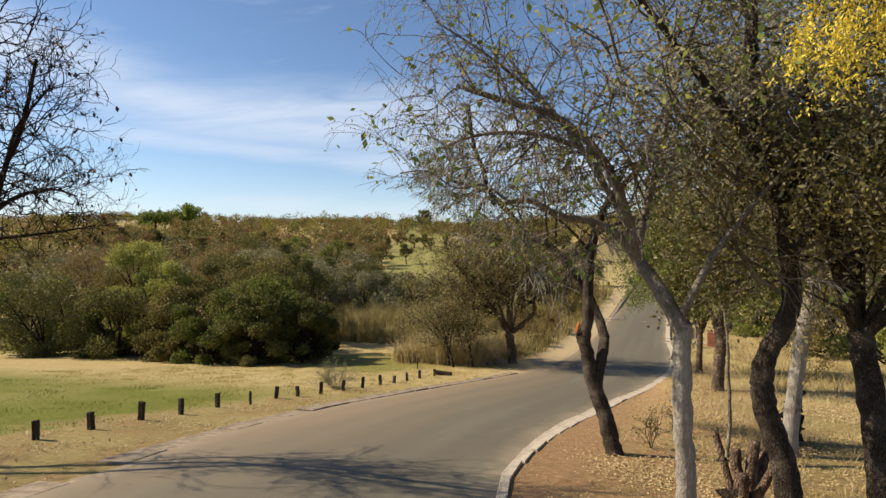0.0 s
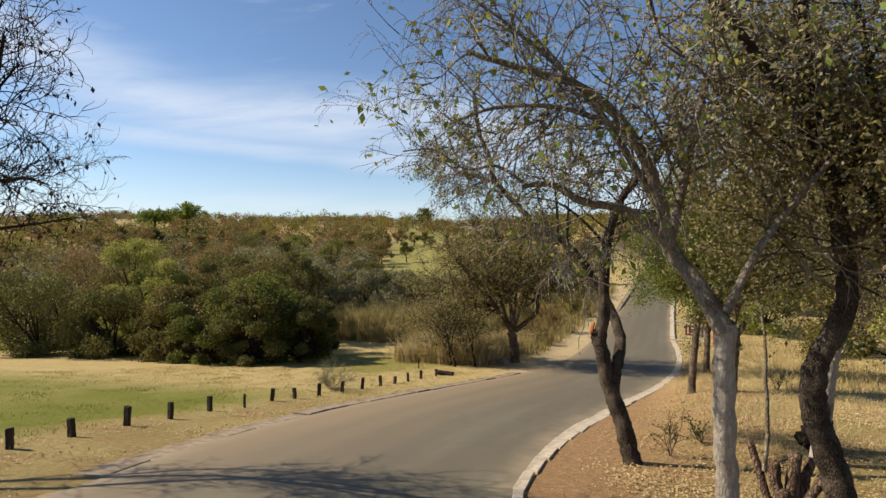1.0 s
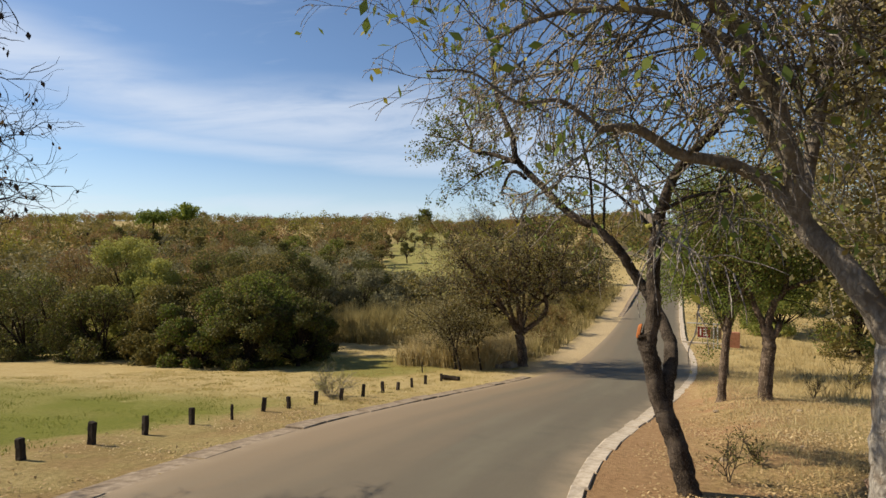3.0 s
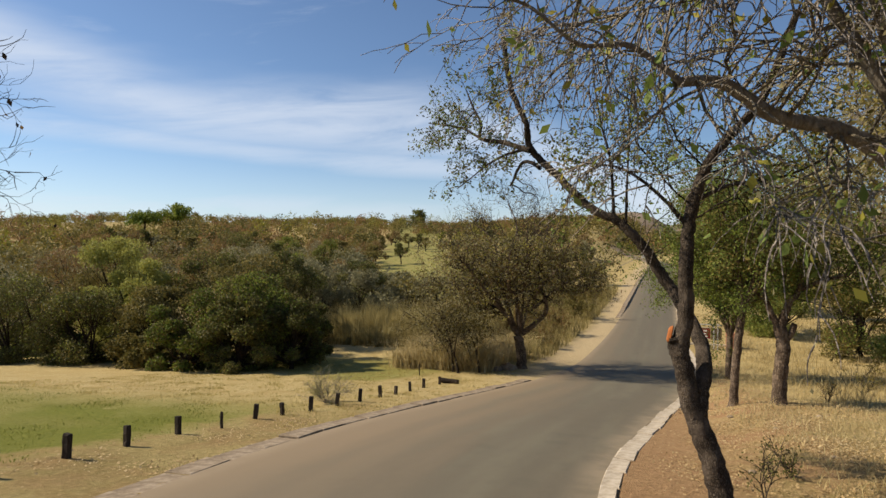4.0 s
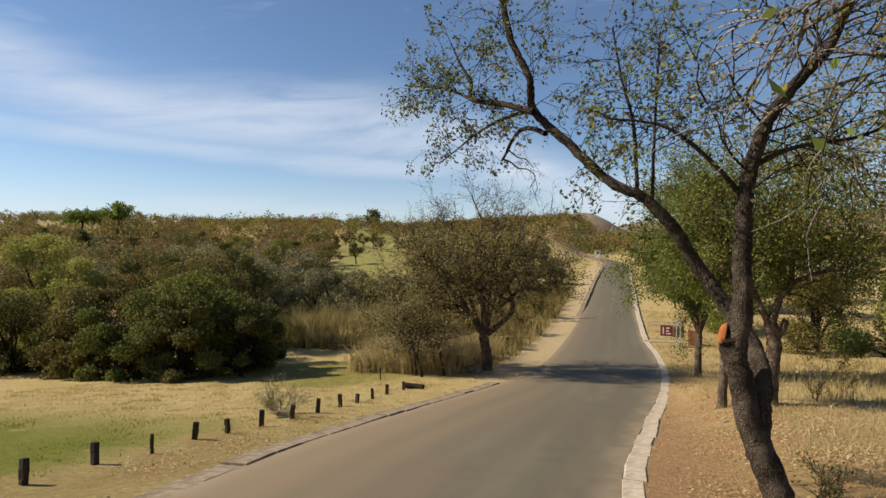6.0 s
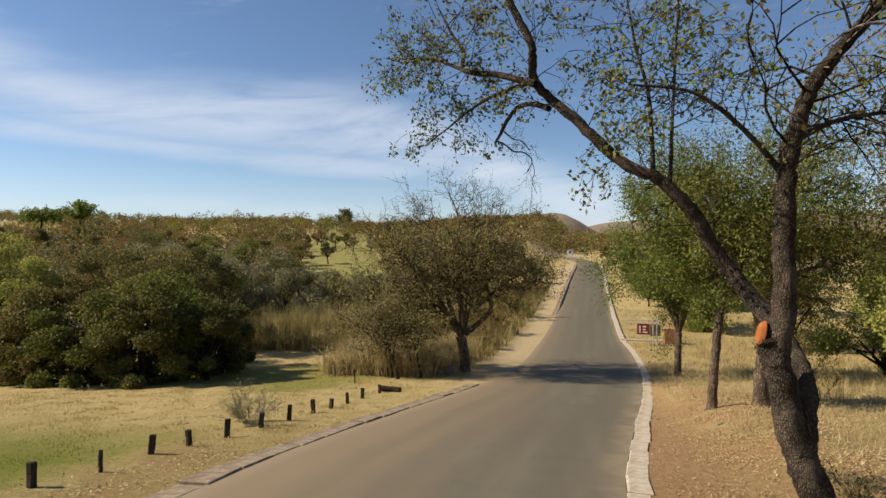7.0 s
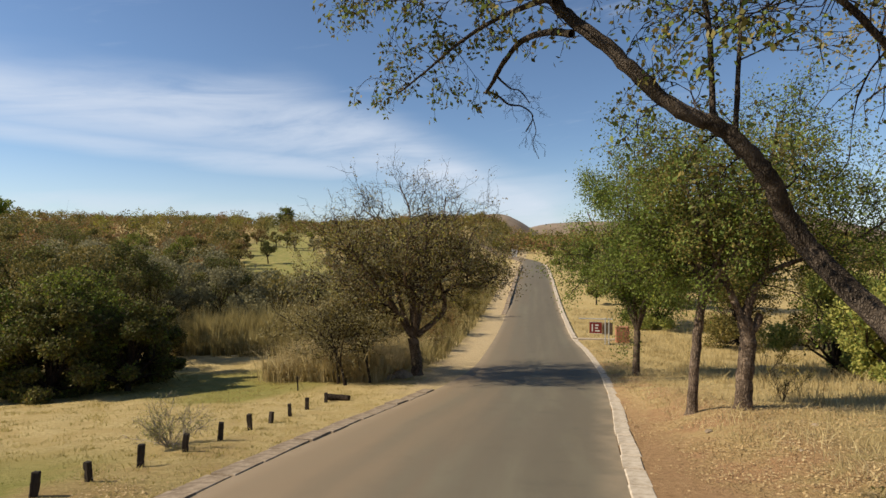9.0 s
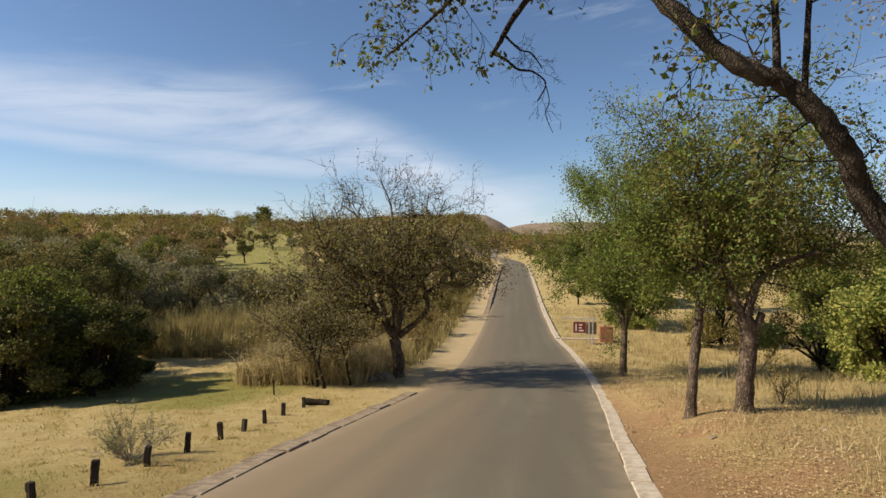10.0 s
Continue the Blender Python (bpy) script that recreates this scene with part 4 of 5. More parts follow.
def bridge_tree():
    """The spreading half-bare tree on the far side of the road: a leaning bole, crooked rising limbs."""
    x, y = -8.9, 32.0
    g = land(x, y)
    limbs = [
        ([foot(x, y), (x - 0.05, y, g + 0.9), (x - 0.2, y, g + 1.7)], 0.27, 0.24, 0, 0.5, 0.5),
        ([(-8.98, 32.0, -3.51), (-9.66, 32.0, -2.52), (-10.42, 32.3, -1.89), (-11.49, 32.6, -1.73), (-12.76, 33.0, -2.07), (-13.93, 33.0, -2.65)], 0.15, 0.022, 28, 0.28, 1.46),
        ([(-9.18, 32.0, -3.25), (-9.5, 31.6, -1.21), (-9.64, 31.3, 0.11), (-10.23, 31.0, 1.66), (-11.02, 31.0, 2.83)], 0.13, 0.022, 28, 0.28, 1.52),
        ([(-9.04, 32.0, -3.24), (-9.34, 32.4, -1.14), (-9.28, 32.8, 0.76), (-9.54, 33.0, 2.84), (-9.76, 33.0, 3.82)], 0.13, 0.022, 28, 0.28, 1.52),
        ([(-8.91, 32.0, -3.24), (-8.3, 32.0, -1.9), (-8.0, 31.8, -0.82), (-8.1, 31.6, 0.37), (-7.55, 31.4, 1.54), (-7.02, 31.3, 2.95)], 0.15, 0.022, 30, 0.28, 1.52),
        ([(-8.24, 32.0, -1.83), (-7.15, 32.4, -0.85), (-6.11, 32.8, -0.18), (-5.03, 33.0, 0.16)], 0.09, 0.022, 24, 0.28, 1.34),
        ([(-9.86, 32.0, -2.05), (-10.75, 31.0, -0.79), (-11.49, 30.4, 0.38), (-12.14, 30.0, 1.76)], 0.1, 0.022, 26, 0.28, 1.52),
        ([(-9.32, 32.0, -3.12), (-10.6, 33.0, -0.92), (-11.84, 33.8, 0.75), (-12.57, 34.2, 2.81)], 0.1, 0.022, 26, 0.28, 1.52),
        ([(-8.44, 32.0, -2.1), (-7.46, 30.8, -0.87), (-6.6, 30.0, 0.41), (-6.2, 29.6, 1.61)], 0.09, 0.022, 24, 0.28, 1.46),
        ([(-8.98, 32.0, -3.24), (-8.44, 30.6, -0.74), (-8.13, 29.6, 1.01), (-7.79, 29.0, 2.53)], 0.09, 0.022, 26, 0.28, 1.46),
        ([(-8.98, 32.0, -3.24), (-8.69, 33.4, -0.93), (-8.28, 34.4, 1.34), (-8.08, 35.0, 3.43)], 0.09, 0.022, 24, 0.28, 1.46),
        ([(-8.98, 32.0, -3.24), (-8.7, 30.2, -1.3), (-8.5, 28.4, 0.0), (-8.3, 27.0, 1.0)], 0.09, 0.022, 24, 0.3, 1.4),
        ([(-9.3, 32.0, -2.9), (-10.1, 29.8, -1.3), (-10.6, 28.2, -0.1), (-10.9, 27.2, 0.9)], 0.09, 0.022, 24, 0.3, 1.4),
        ([(-11.49, 32.6, -1.73), (-12.7, 32.4, -1.04), (-13.91, 32.2, -0.63)], 0.07, 0.022, 22, 0.28, 1.46),
        ([(-10.4, 32.2, -1.88), (-11.48, 31.2, -2.12), (-12.41, 30.4, -2.55)], 0.06, 0.022, 19, 0.28, 1.34),
        ([(-7.15, 32.4, -0.85), (-6.02, 31.8, -0.93), (-5.21, 31.2, -0.75)], 0.05, 0.022, 17, 0.28, 1.22),
    ]
    limb_tree("bridge_tree", "spreading half-bare tree with russet and olive leaves leaning by the road", limbs, GNARLED, (BARK, BARK_DARK, BARK_ROUGH),
              [(LEAF_LIGHT, 0.7, 1, 0.10, 0.09, 0.3), (LEAF_OLIVE, 0.55, 1, 0.10, 0.10, 0.3), (LEAF_BROWN, 0.4, 1, 0.10, 0.10, 0.3), (LEAF_YELLOW, 0.35, 1, 0.10, 0.09, 0.3)], 41, foot(x, y, 0), leaf_top=1.9, crook=0.2, thick=0.032)


bridge_tree()

# the bare tree on the lawn side
limb_tree("bare_tree", "bare dark winter tree with clawed twigs above the lawn", [
    ([foot(-12.0, 1.6), (-11.92, 1.8, -0.3), (-11.72, 2.3, 0.7), (-11.42, 3.0, 1.2)], 0.16, 0.11, 0, 0.5, 0.5),
    ([(-11.47, 2.9, 1.1), (-10.62, 4.4, 1.6), (-9.57, 5.2, 2.2), (-9.04, 5.2, 2.9), (-8.62, 5.2, 3.5), (-8.32, 5.2, 4.4)], 0.075, 0.02, 30, 0.2, 1.09),
    ([(-9.57, 5.2, 2.15), (-8.92, 5.3, 2.5), (-8.32, 5.4, 2.6), (-7.92, 5.5, 2.5)], 0.04, 0.01, 22, 0.2, 0.80),
    ([(-10.62, 4.4, 1.6), (-9.62, 5.5, 1.9), (-8.82, 5.8, 2.0), (-8.22, 6.0, 2.1)], 0.04, 0.01, 22, 0.2, 0.69),
    ([(-11.62, 2.6, 0.9), (-11.02, 4.0, 2.4), (-10.32, 5.1, 3.6), (-9.42, 5.0, 4.6), (-8.72, 4.9, 5.3)], 0.075, 0.02, 30, 0.3, 1.26),
    ([(-9.04, 5.2, 2.9), (-8.42, 5.0, 3.4), (-8.02, 5.0, 3.7), (-7.72, 5.0, 3.9)], 0.03, 0.01, 18, 0.2, 0.75),
    ([(-11.62, 2.5, 0.9), (-12.02, 3.4, 2.2), (-12.82, 4.4, 3.6)], 0.06, 0.02, 10, 0.3, 1.26),
], GNARLED, (BARK_DARK, BARK_DARK, BARK_DARK), [(LEAF_BROWN, 0.05, 1, 0.06, 0.03, 0.4), (POD, 0.05, 1, 0.075, 0.03, 2.5)], 42, foot(-12.0, 1.6, 0))


# ---- bushes and woods ----
def crown_points(rng, n, rx, ry, h, low=0.05, lumps=26):
    """Places of leaves in a lumpy crown made of many clumps on a few boughs."""
    a = rng.uniform(0, 2 * math.pi, lumps)
    u = rng.uniform(0.1, 1, lumps) ** 0.5
    zz = rng.uniform(low, 1.0, lumps)
    wide = np.sqrt(np.clip(1 - (np.clip(zz - 0.4, 0, 1) / 0.66) ** 2, 0.05, 1)) * (0.75 + 0.25 * np.clip(zz / 0.3, 0, 1))
    c = np.stack([np.cos(a) * u * rx * wide * 0.85, np.sin(a) * u * ry * wide * 0.85, zz * h * 0.9], 1)
    size = rng.uniform(0.16, 0.30, lumps) * min(rx, ry, h) * 1.15
    k = rng.integers(0, lumps, n)
    d = rng.normal(size=(n, 3))
    d /= np.linalg.norm(d, axis=1)[:, None]
    r = rng.uniform(0.25, 1.0, n) ** 0.4 * (1 + 0.35 * rng.normal(size=n) * (rng.random(n) < 0.25))
    p = c[k] + d * (size[k] * r)[:, None] * np.array([1, 1, 0.75])
    p[:, 2] = np.maximum(p[:, 2], 0.05 + 0.1 * rng.random(n))
    return p, c


def bush(name, label, x, y, rx, ry, h, rows, seed, low=0.05, category="bush", group="", bole=0.12, mat=None, lumps=26):
    """A many-stemmed bush or small tree. rows: (leaf material, count, leaf size)."""
    rng = np.random.default_rng(seed)
    g = land(x, y)
    root = thing(name, Matrix.Translation((x, y, g)), label, category, group)
    stems, total = Tubes(), sum(r[1] for r in rows)
    p, c = crown_points(rng, total, rx, ry, h, low, lumps)
    f0 = np.array([0, 0, -0.1])
    fork = np.array([rng.normal() * 0.1, rng.normal() * 0.1, h * max(low * 0.75, 0.08)])
    stems.add([f0, fork], [bole * 1.2, bole * 0.9], 7)
    for q in c:
        mid = fork + (q - fork) * 0.5 + rng.normal(size=3) * 0.06 * h
        stems.add([fork, fork + (mid - fork) * 0.5, mid, q], np.array([0.6, 0.45, 0.3, 0.1]) * bole, 4)
        for _ in range(3):
            e = q + rng.normal(size=3) * 0.12 * h
            stems.add([mid, (mid + e) / 2 + rng.normal(size=3) * 0.04 * h, e], np.array([0.2, 0.12, 0.05]) * bole, 3)
    stems.make("trunk", mat or BARK_DARK, root, "", False)
    i = 0
    for m, n, size in rows:
        v, f = leaf_cards(p[i:i + n], size, rng, 0.6, 0.2)
        array_object("crown", v, f, m, root)
        i += n
    return root


BUSHES = [
    # x, y, rx, ry, h, kind, seed
    (-22.9, 27.4, 3.6, 3.2, 5.2, "front", 101), (-20.9, 29.4, 1.8, 1.9, 3.8, "dark", 102), (-25.6, 30.6, 3.2, 3.2, 6.5, "olive", 103), (-28.2, 26.2, 3.0, 2.8, 4.5, "olive", 104),
    (-32.8, 25.5, 3.2, 3.0, 4.5, "dark", 105), (-29.6, 31.6, 3.4, 3.4, 7.0, "dark", 106), (-35.6, 29.6, 3.8, 3.4, 8.3, "yellow", 107), (-32.6, 28.6, 2.6, 2.4, 6.6, "yellow", 128), (-38.2, 24.2, 3.8, 3.4, 5.4, "dark", 108),
    (-27.0, 36.7, 3.2, 3.2, 7.3, "dark", 109), (-33.4, 39.4, 3.8, 3.6, 8.0, "grey", 110), (-41.0, 33.0, 4.0, 3.8, 7.4, "olive", 111), (-45.6, 28.4, 4.2, 4.0, 6.3, "dark", 112),
    (-24.3, 24.6, 2.5, 2.0, 4.1, "front", 113), (-21.6, 25.0, 2.2, 1.9, 4.0, "dark", 119), (-19.9, 27.0, 1.9, 1.8, 3.7, "dark", 120), (-27.0, 24.6, 1.6, 1.3, 1.7, "olive", 114), (-38.1, 52.9, 3.6, 3.6, 6.4, "grey", 115), (-53.5, 59.4, 4.4, 4.2, 10.2, "dark", 127), (-26.7, 46.0, 2.6, 2.6, 5.5, "grey", 116),
    (-50.6, 35.9, 4.6, 4.2, 7.8, "brown", 117), (-45.1, 47.8, 4.4, 4.2, 8.4, "brown", 118), (-40.2, 43.0, 3.4, 3.2, 7.8, "russet", 121), (-30.2, 44.0, 3.0, 2.8, 6.4, "grey", 122),
    (-55.0, 44.0, 4.4, 4.2, 8.0, "olive", 123), (-49.0, 41.0, 3.6, 3.4, 7.8, "russet", 124), (-36.5, 46.5, 3.2, 3.2, 7.2, "olive", 125), (-31.0, 53.0, 3.2, 3.0, 6.6, "dark", 126),
]
ROWS_OF = {"front": [(LEAF_GREEN, 11000, 0.125), (LEAF_DARK, 11000, 0.125), (LEAF_OLIVE, 3000, 0.12)], "dark": [(LEAF_DARK, 19000, 0.125), (LEAF_GREEN, 3500, 0.12), (LEAF_OLIVE, 2500, 0.12)], "olive": [(LEAF_OLIVE, 14000, 0.13), (LEAF_DARK, 7000, 0.13)], "russet": [(LEAF_BROWN, 6000, 0.13), (LEAF_OLIVE, 8000, 0.13)], "lime": [(LEAF_LIME, 15000, 0.145), (LEAF_FRESH, 6000, 0.145)],
           "yellow": [(LEAF_LIME, 15000, 0.135), (LEAF_YELLOW, 6000, 0.13)], "grey": [(LEAF_GREY, 11000, 0.15)], "brown": [(LEAF_BROWN, 5500, 0.17), (LEAF_OLIVE, 2000, 0.17)],
           "green": [(LEAF_GREEN, 10000, 0.14), (LEAF_OLIVE, 4500, 0.14)]}
SAYS = {"front": "broad dome-shaped green bush at the edge of the lawn", "dark": "dense dark green bush at the edge of the lawn", "olive": "dusty olive green bushy tree above the lawn", "yellow": "bush with yellowing green leaves among dark bushes",
        "russet": "thin tree with russet and olive leaves above the lawn", "grey": "grey-green wild olive tree beyond the reeds", "brown": "bushy tree with russet winter leaves", "green": "fresh green leafy bush on the dry verge"}
for bx, by, brx, bry, bh, kind, seed in BUSHES:
    bush("bush", SAYS[kind], bx, by, brx, bry, bh, ROWS_OF[kind], seed, 0.02, "bush", "bushes by the lawn")

# trees and bushes on the far side of the verge
VERGE = [(13.5, 36.0, 3.6, 3.4, 6.0, "lime", 131), (17.0, 31.0, 3.4, 3.4, 5.6, "lime", 132), (9.5, 45.0, 3.2, 3.2, 5.4, "olive", 133), (20.5, 37.0, 4.0, 3.8, 7.0, "olive", 134), (15.5, 45.0, 4.0, 3.8, 7.0, "olive", 135),
         (24.0, 30.0, 4.0, 3.6, 6.6, "lime", 136), (6.0, 52.0, 3.0, 3.0, 5.0, "lime", 137), (21.0, 24.5, 3.4, 3.2, 5.6, "lime", 138), (10.2, 35.0, 2.8, 2.6, 5.0, "lime", 139), (13.5, 31.5, 2.6, 2.4, 4.6, "lime", 143), (18.0, 27.0, 3.0, 2.8, 5.0, "lime", 144), (27.0, 22.0, 4.0, 3.6, 6.6, "olive", 140), (15.5, 17.0, 3.0, 2.8, 5.2, "olive", 141), (9.2, 28.5, 2.6, 2.4, 4.4, "lime", 145), (12.0, 24.5, 2.4, 2.2, 4.4, "lime", 146)]
for bx, by, brx, bry, bh, kind, seed in VERGE:
    bush("verge_bush", {"lime": "pale yellow-green leafy bush in dry verge grass", "olive": "dusty olive bush in dry verge grass", "dark": "dark green bush in dry verge grass"}[kind], bx, by, brx, bry, bh, ROWS_OF[kind], seed, 0.06, "bush", "bushes beyond the verge")

# trees on the hillside across the stream: kinds that are copied
HILLSIDE = [bush("hillside_tree", {"grey": "grey-green wild olive tree on the hillside", "olive": "olive green bushy tree on the hillside", "brown": "russet winter tree on the hillside", "dark": "dark green tree on the hillside", "green": "green tree on the hillside"}[k], -24 - 6 * i, 58 + 3 * i, 2.7, 2.7, 4.6 + 0.3 * i, [(m, n // 4, s * 1.5) for m, n, s in ROWS_OF[k]], 200 + i, 0.36, "tree", "trees on the hillside", 0.16, None, 13)
            for i, k in enumerate(("grey", "grey", "olive", "brown", "dark", "green"))]
rng_hill = np.random.default_rng(77)


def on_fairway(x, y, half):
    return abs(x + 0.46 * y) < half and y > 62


for k in range(270):
    y = rng_hill.uniform(50, 155)
    side = rng_hill.random() < 0.8
    x = -10 - rng_hill.uniform(0.0, 1.0) * (20 + y * 1.1) if side else 4 + rng_hill.uniform(0, 1) ** 1.3 * 70
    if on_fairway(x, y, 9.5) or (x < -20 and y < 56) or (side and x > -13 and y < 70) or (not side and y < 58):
        continue
    src = HILLSIDE[int(rng_hill.choice([0, 1, 2, 2, 3, 3, 4, 5] if y > 95 else [0, 0, 0, 1, 1, 2]))]
    copy_thing(src, pose(x, y, land(x, y) - 0.05, 0, 0, rng_hill.uniform(0, 360)) @ Matrix.Scale(rng_hill.uniform(0.6, 1.2), 4))


for k, (fx, fy) in enumerate(((-66, 150), (-71, 156), (-76, 160), (-82, 163), (-60, 148), (-58, 118), (-38, 100), (-87, 170), (-70, 172))):
    copy_thing(HILLSIDE[(2, 4, 2, 3, 0, 4, 1, 2, 5)[k]], pose(fx, fy, land(fx, fy) - 0.05, 0, 0, 40 * k) @ Matrix.Scale(0.8 + 0.05 * (k % 4), 4))


# low trees up the right side of the far road
for k, (fx, fy) in enumerate(((1.0, 149.0), (1.2, 106.3), (2.0, 89.4), (2.9, 75.1), (5.8, 172.9), (2.7, 64.2), (4.8, 72.8))):
    copy_thing(HILLSIDE[(2, 5, 2, 5, 4, 2, 5)[k]], pose(fx, fy, land(fx, fy) - 0.05, 0, 0, 50 * k) @ Matrix.Scale((0.7, 0.6, 0.65, 0.55, 0.8, 0.5, 0.7)[k], 4))

# the row of wild olives behind the reed bed
for k, (fx, fy) in enumerate(((-42.7, 62.0), (-38.8, 61.0), (-35.5, 62.6), (-31.7, 60.5), (-31.1, 62.5), (-46.3, 62.8), (-41.0, 68.2))):
    copy_thing(HILLSIDE[(0, 1, 0, 1, 0, 0, 1)[k]], pose(fx, fy, land(fx, fy) - 0.05, 0, 0, 75 * k) @ Matrix.Scale((1.05, 1.15, 1.1, 0.95, 1.05, 1.0, 1.2)[k], 4))


def hill_woods():
    """Scattered low trees up the hillside, more than one could count."""
    rng = np.random.default_rng(79)
    rows = {0: [], 1: [], 2: [], 3: []}
    stems = Tubes()
    for k in range(430):
        a, dist = radians(rng.uniform(24, 72)), 58 + 95 * rng.random() ** 0.9
        x, y = -math.sin(a) * dist, math.cos(a) * dist
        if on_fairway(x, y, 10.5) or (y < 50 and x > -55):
            continue
        h, r, n, g = rng.uniform(3.2, 5.4), rng.uniform(2.0, 3.5), 460, land(x, y)
        lumps = rng.normal(size=(7, 3)) * np.array([r * 0.42, r * 0.42, h * 0.15])
        d = rng.normal(size=(n, 3))
        d /= np.linalg.norm(d, axis=1)[:, None]
        p = lumps[rng.integers(0, 7, n)] + d * rng.uniform(0.4, 1, n)[:, None] ** 0.5 * np.array([r * 0.45, r * 0.45, h * 0.24])
        p[:, 2] += h * 0.62
        for q in lumps[:4]:
            stems.add([(x, y, g - 0.1), (x + q[0] * 0.3, y + q[1] * 0.3, g + h * 0.3), (x + q[0], y + q[1], g + h * 0.6)], [0.11, 0.08, 0.04], 4)
        near = (dist - 58) / 95
        rows[int(rng.choice([0, 1, 1, 2, 2, 3] if near > 0.45 else [0, 1, 2, 2, 2, 2, 2]))].append(p + np.array([x, y, g]))
    for k, m in enumerate((LEAF_DARK, LEAF_OLIVE, LEAF_GREY, LEAF_BROWN)):
        v, f = leaf_cards(np.concatenate(rows[k]), 0.3, rng, 0.7)
        tagged(array_object("hill_woods", v, f, m), ("dark green", "olive", "grey-green", "russet")[k] + " low trees scattered up the hillside", "woods", "", "stuff")
    tagged(stems.make("hill_stems", BARK_DARK, None, "", False), "dark thin boles of the low hillside trees", "woods", "", "stuff")


hill_woods()


def far_woods():
    """The wooded ridge: hundreds of trees that nobody could count."""
    rng = np.random.default_rng(78)
    rows = {0: [], 1: [], 2: [], 3: []}
    for k in range(2300):
        a, dist = radians(rng.uniform(-26, 70)), 120 + 300 * rng.random() ** 0.8
        x, y = -math.sin(a) * dist, math.cos(a) * dist
        if dist < 150 and a < radians(50):
            continue
        if -22 < x + 10 < 18 and y < 190:
            continue
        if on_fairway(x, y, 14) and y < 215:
            continue
        h, r = rng.uniform(2.6, 5.2) * (1.7 if rng.random() < 0.12 else 1), rng.uniform(1.8, 3.8)
        n = 190
        d = rng.normal(size=(n, 3))
        d /= np.linalg.norm(d, axis=1)[:, None]
        p = d * (rng.uniform(0.4, 1, n)[:, None] ** 0.5) * np.array([r, r, h * 0.42])
        p += 0.25 * r * np.sin(p[:, [1, 2, 0]] * 2.1 + k)
        p[:, 2] += h * 0.6
        rows[int(rng.choice([0, 0, 1, 1, 1, 2, 2, 3]))].append(p + np.array([x, y, land(x, y)]))
    for k, m in enumerate((LEAF_DARK, LEAF_OLIVE, LEAF_BROWN, LEAF_YELLOW)):
        v, f = leaf_cards(np.concatenate(rows[k]), 0.58, rng, 0.8)
        ob = array_object("far_woods", v, f, m)
        tagged(ob, ("dark green", "olive", "russet", "yellowing")[k] + " winter woodland covering the distant ridge", "woods", "", "stuff")


far_woods()


# ---- distance ----
def far_hill(name, x, y, rx, ry, h, seed):
    n, k = 40, 28
    verts, faces = [], []
    for i in range(n):
        for j in range(k):
            u, v = 2 * i / (n - 1) - 1, 2 * j / (k - 1) - 1
            r = math.hypot(u, v)
            z = h * max(0.0, 1 - r * r) ** 1.25 * (1 + 0.18 * noise.noise((u * 2.5 + seed, v * 2.5, 0))) + 2.5 * noise.noise((u * 9, v * 9, seed)) * max(0.0, 1 - r)
            verts.append((x + u * rx, y + v * ry, z - 6))
    for i in range(n - 1):
        for j in range(k - 1):
            q = i * k + j
            faces.append((q, q + k, q + k + 1, q + 1))
    ob = mesh_object(name, verts, faces, HILL_FAR, None, "", True)
    tagged(ob, "bare brown rounded hill in the far distance", "hill", "", "structure")


far_hill("backdrop_hill_1", -108, 1400, 190, 260, 78, 3)
far_hill("backdrop_hill_2", 130, 1600, 330, 300, 72, 8)
far_hill("backdrop_hill_3", 520, 1500, 420, 300, 85, 14)


def skyline_tree(x, y, w, h, seed, label):
    bush("skyline_tree", label, x, y, w, w, h, [(LEAF_DARK, 700, 0.9), (LEAF_GREEN, 500, 0.9)], seed, 0.45, "tree", "trees on the skyline", 0.5)


def feather_tree(x, y, w, h, seed, label, spread):
    """A tree whose crown is a fan of arching, feathery fronds on one bole."""
    rng = np.random.default_rng(seed)
    root = thing("skyline_tree", Matrix.Translation((x, y, land(x, y))), label, "tree", "trees on the skyline")
    bole, fronds, pos = Tubes(), Tubes(), []
    bole.add(bend([(0, 0, -0.3), (0.1, 0, h * 0.3), (0, 0.1, h * 0.6)], 4, rng, 0.03), np.linspace(0.42, 0.28, 9), 8, 0.2)
    bole.make("trunk", BARK_DARK, root)
    for k in range(72):
        a, up = rng.uniform(0, 2 * math.pi), rng.uniform(*spread)
        p, d = np.array([0, 0, h * 0.58]), np.array([math.cos(a) * math.cos(up), math.sin(a) * math.cos(up), math.sin(up)])
        pts = [p]
        for _ in range(7):
            pts.append(pts[-1] + d * w * rng.uniform(0.15, 0.22))
            d = d + np.array([0, 0, -0.10])
            d /= np.linalg.norm(d)
        fronds.add(pts, np.linspace(0.09, 0.02, 8), 4)
        pos += [q + rng.normal(size=3) * 0.28 for q in pts[2:] for _ in range(9)]
    fronds.make("frond", BARK_DARK, root)
    v, f = leaf_cards(pos, 0.75, rng, 0.5, 0.4)
    array_object("crown", v, f, LEAF_GREEN, root)


feather_tree(-176, 151.5, 4.8, 12.6, 301, "broad dark tree with spreading fronds on the skyline", (0.15, 0.95))
feather_tree(-167.5, 158, 4.8, 12.6, 302, "tall dark feathery tree standing on the skyline", (0.55, 1.45))
skyline_tree(-119, 262, 5.5, 12.0, 303, "flat-topped tree standing on the skyline")


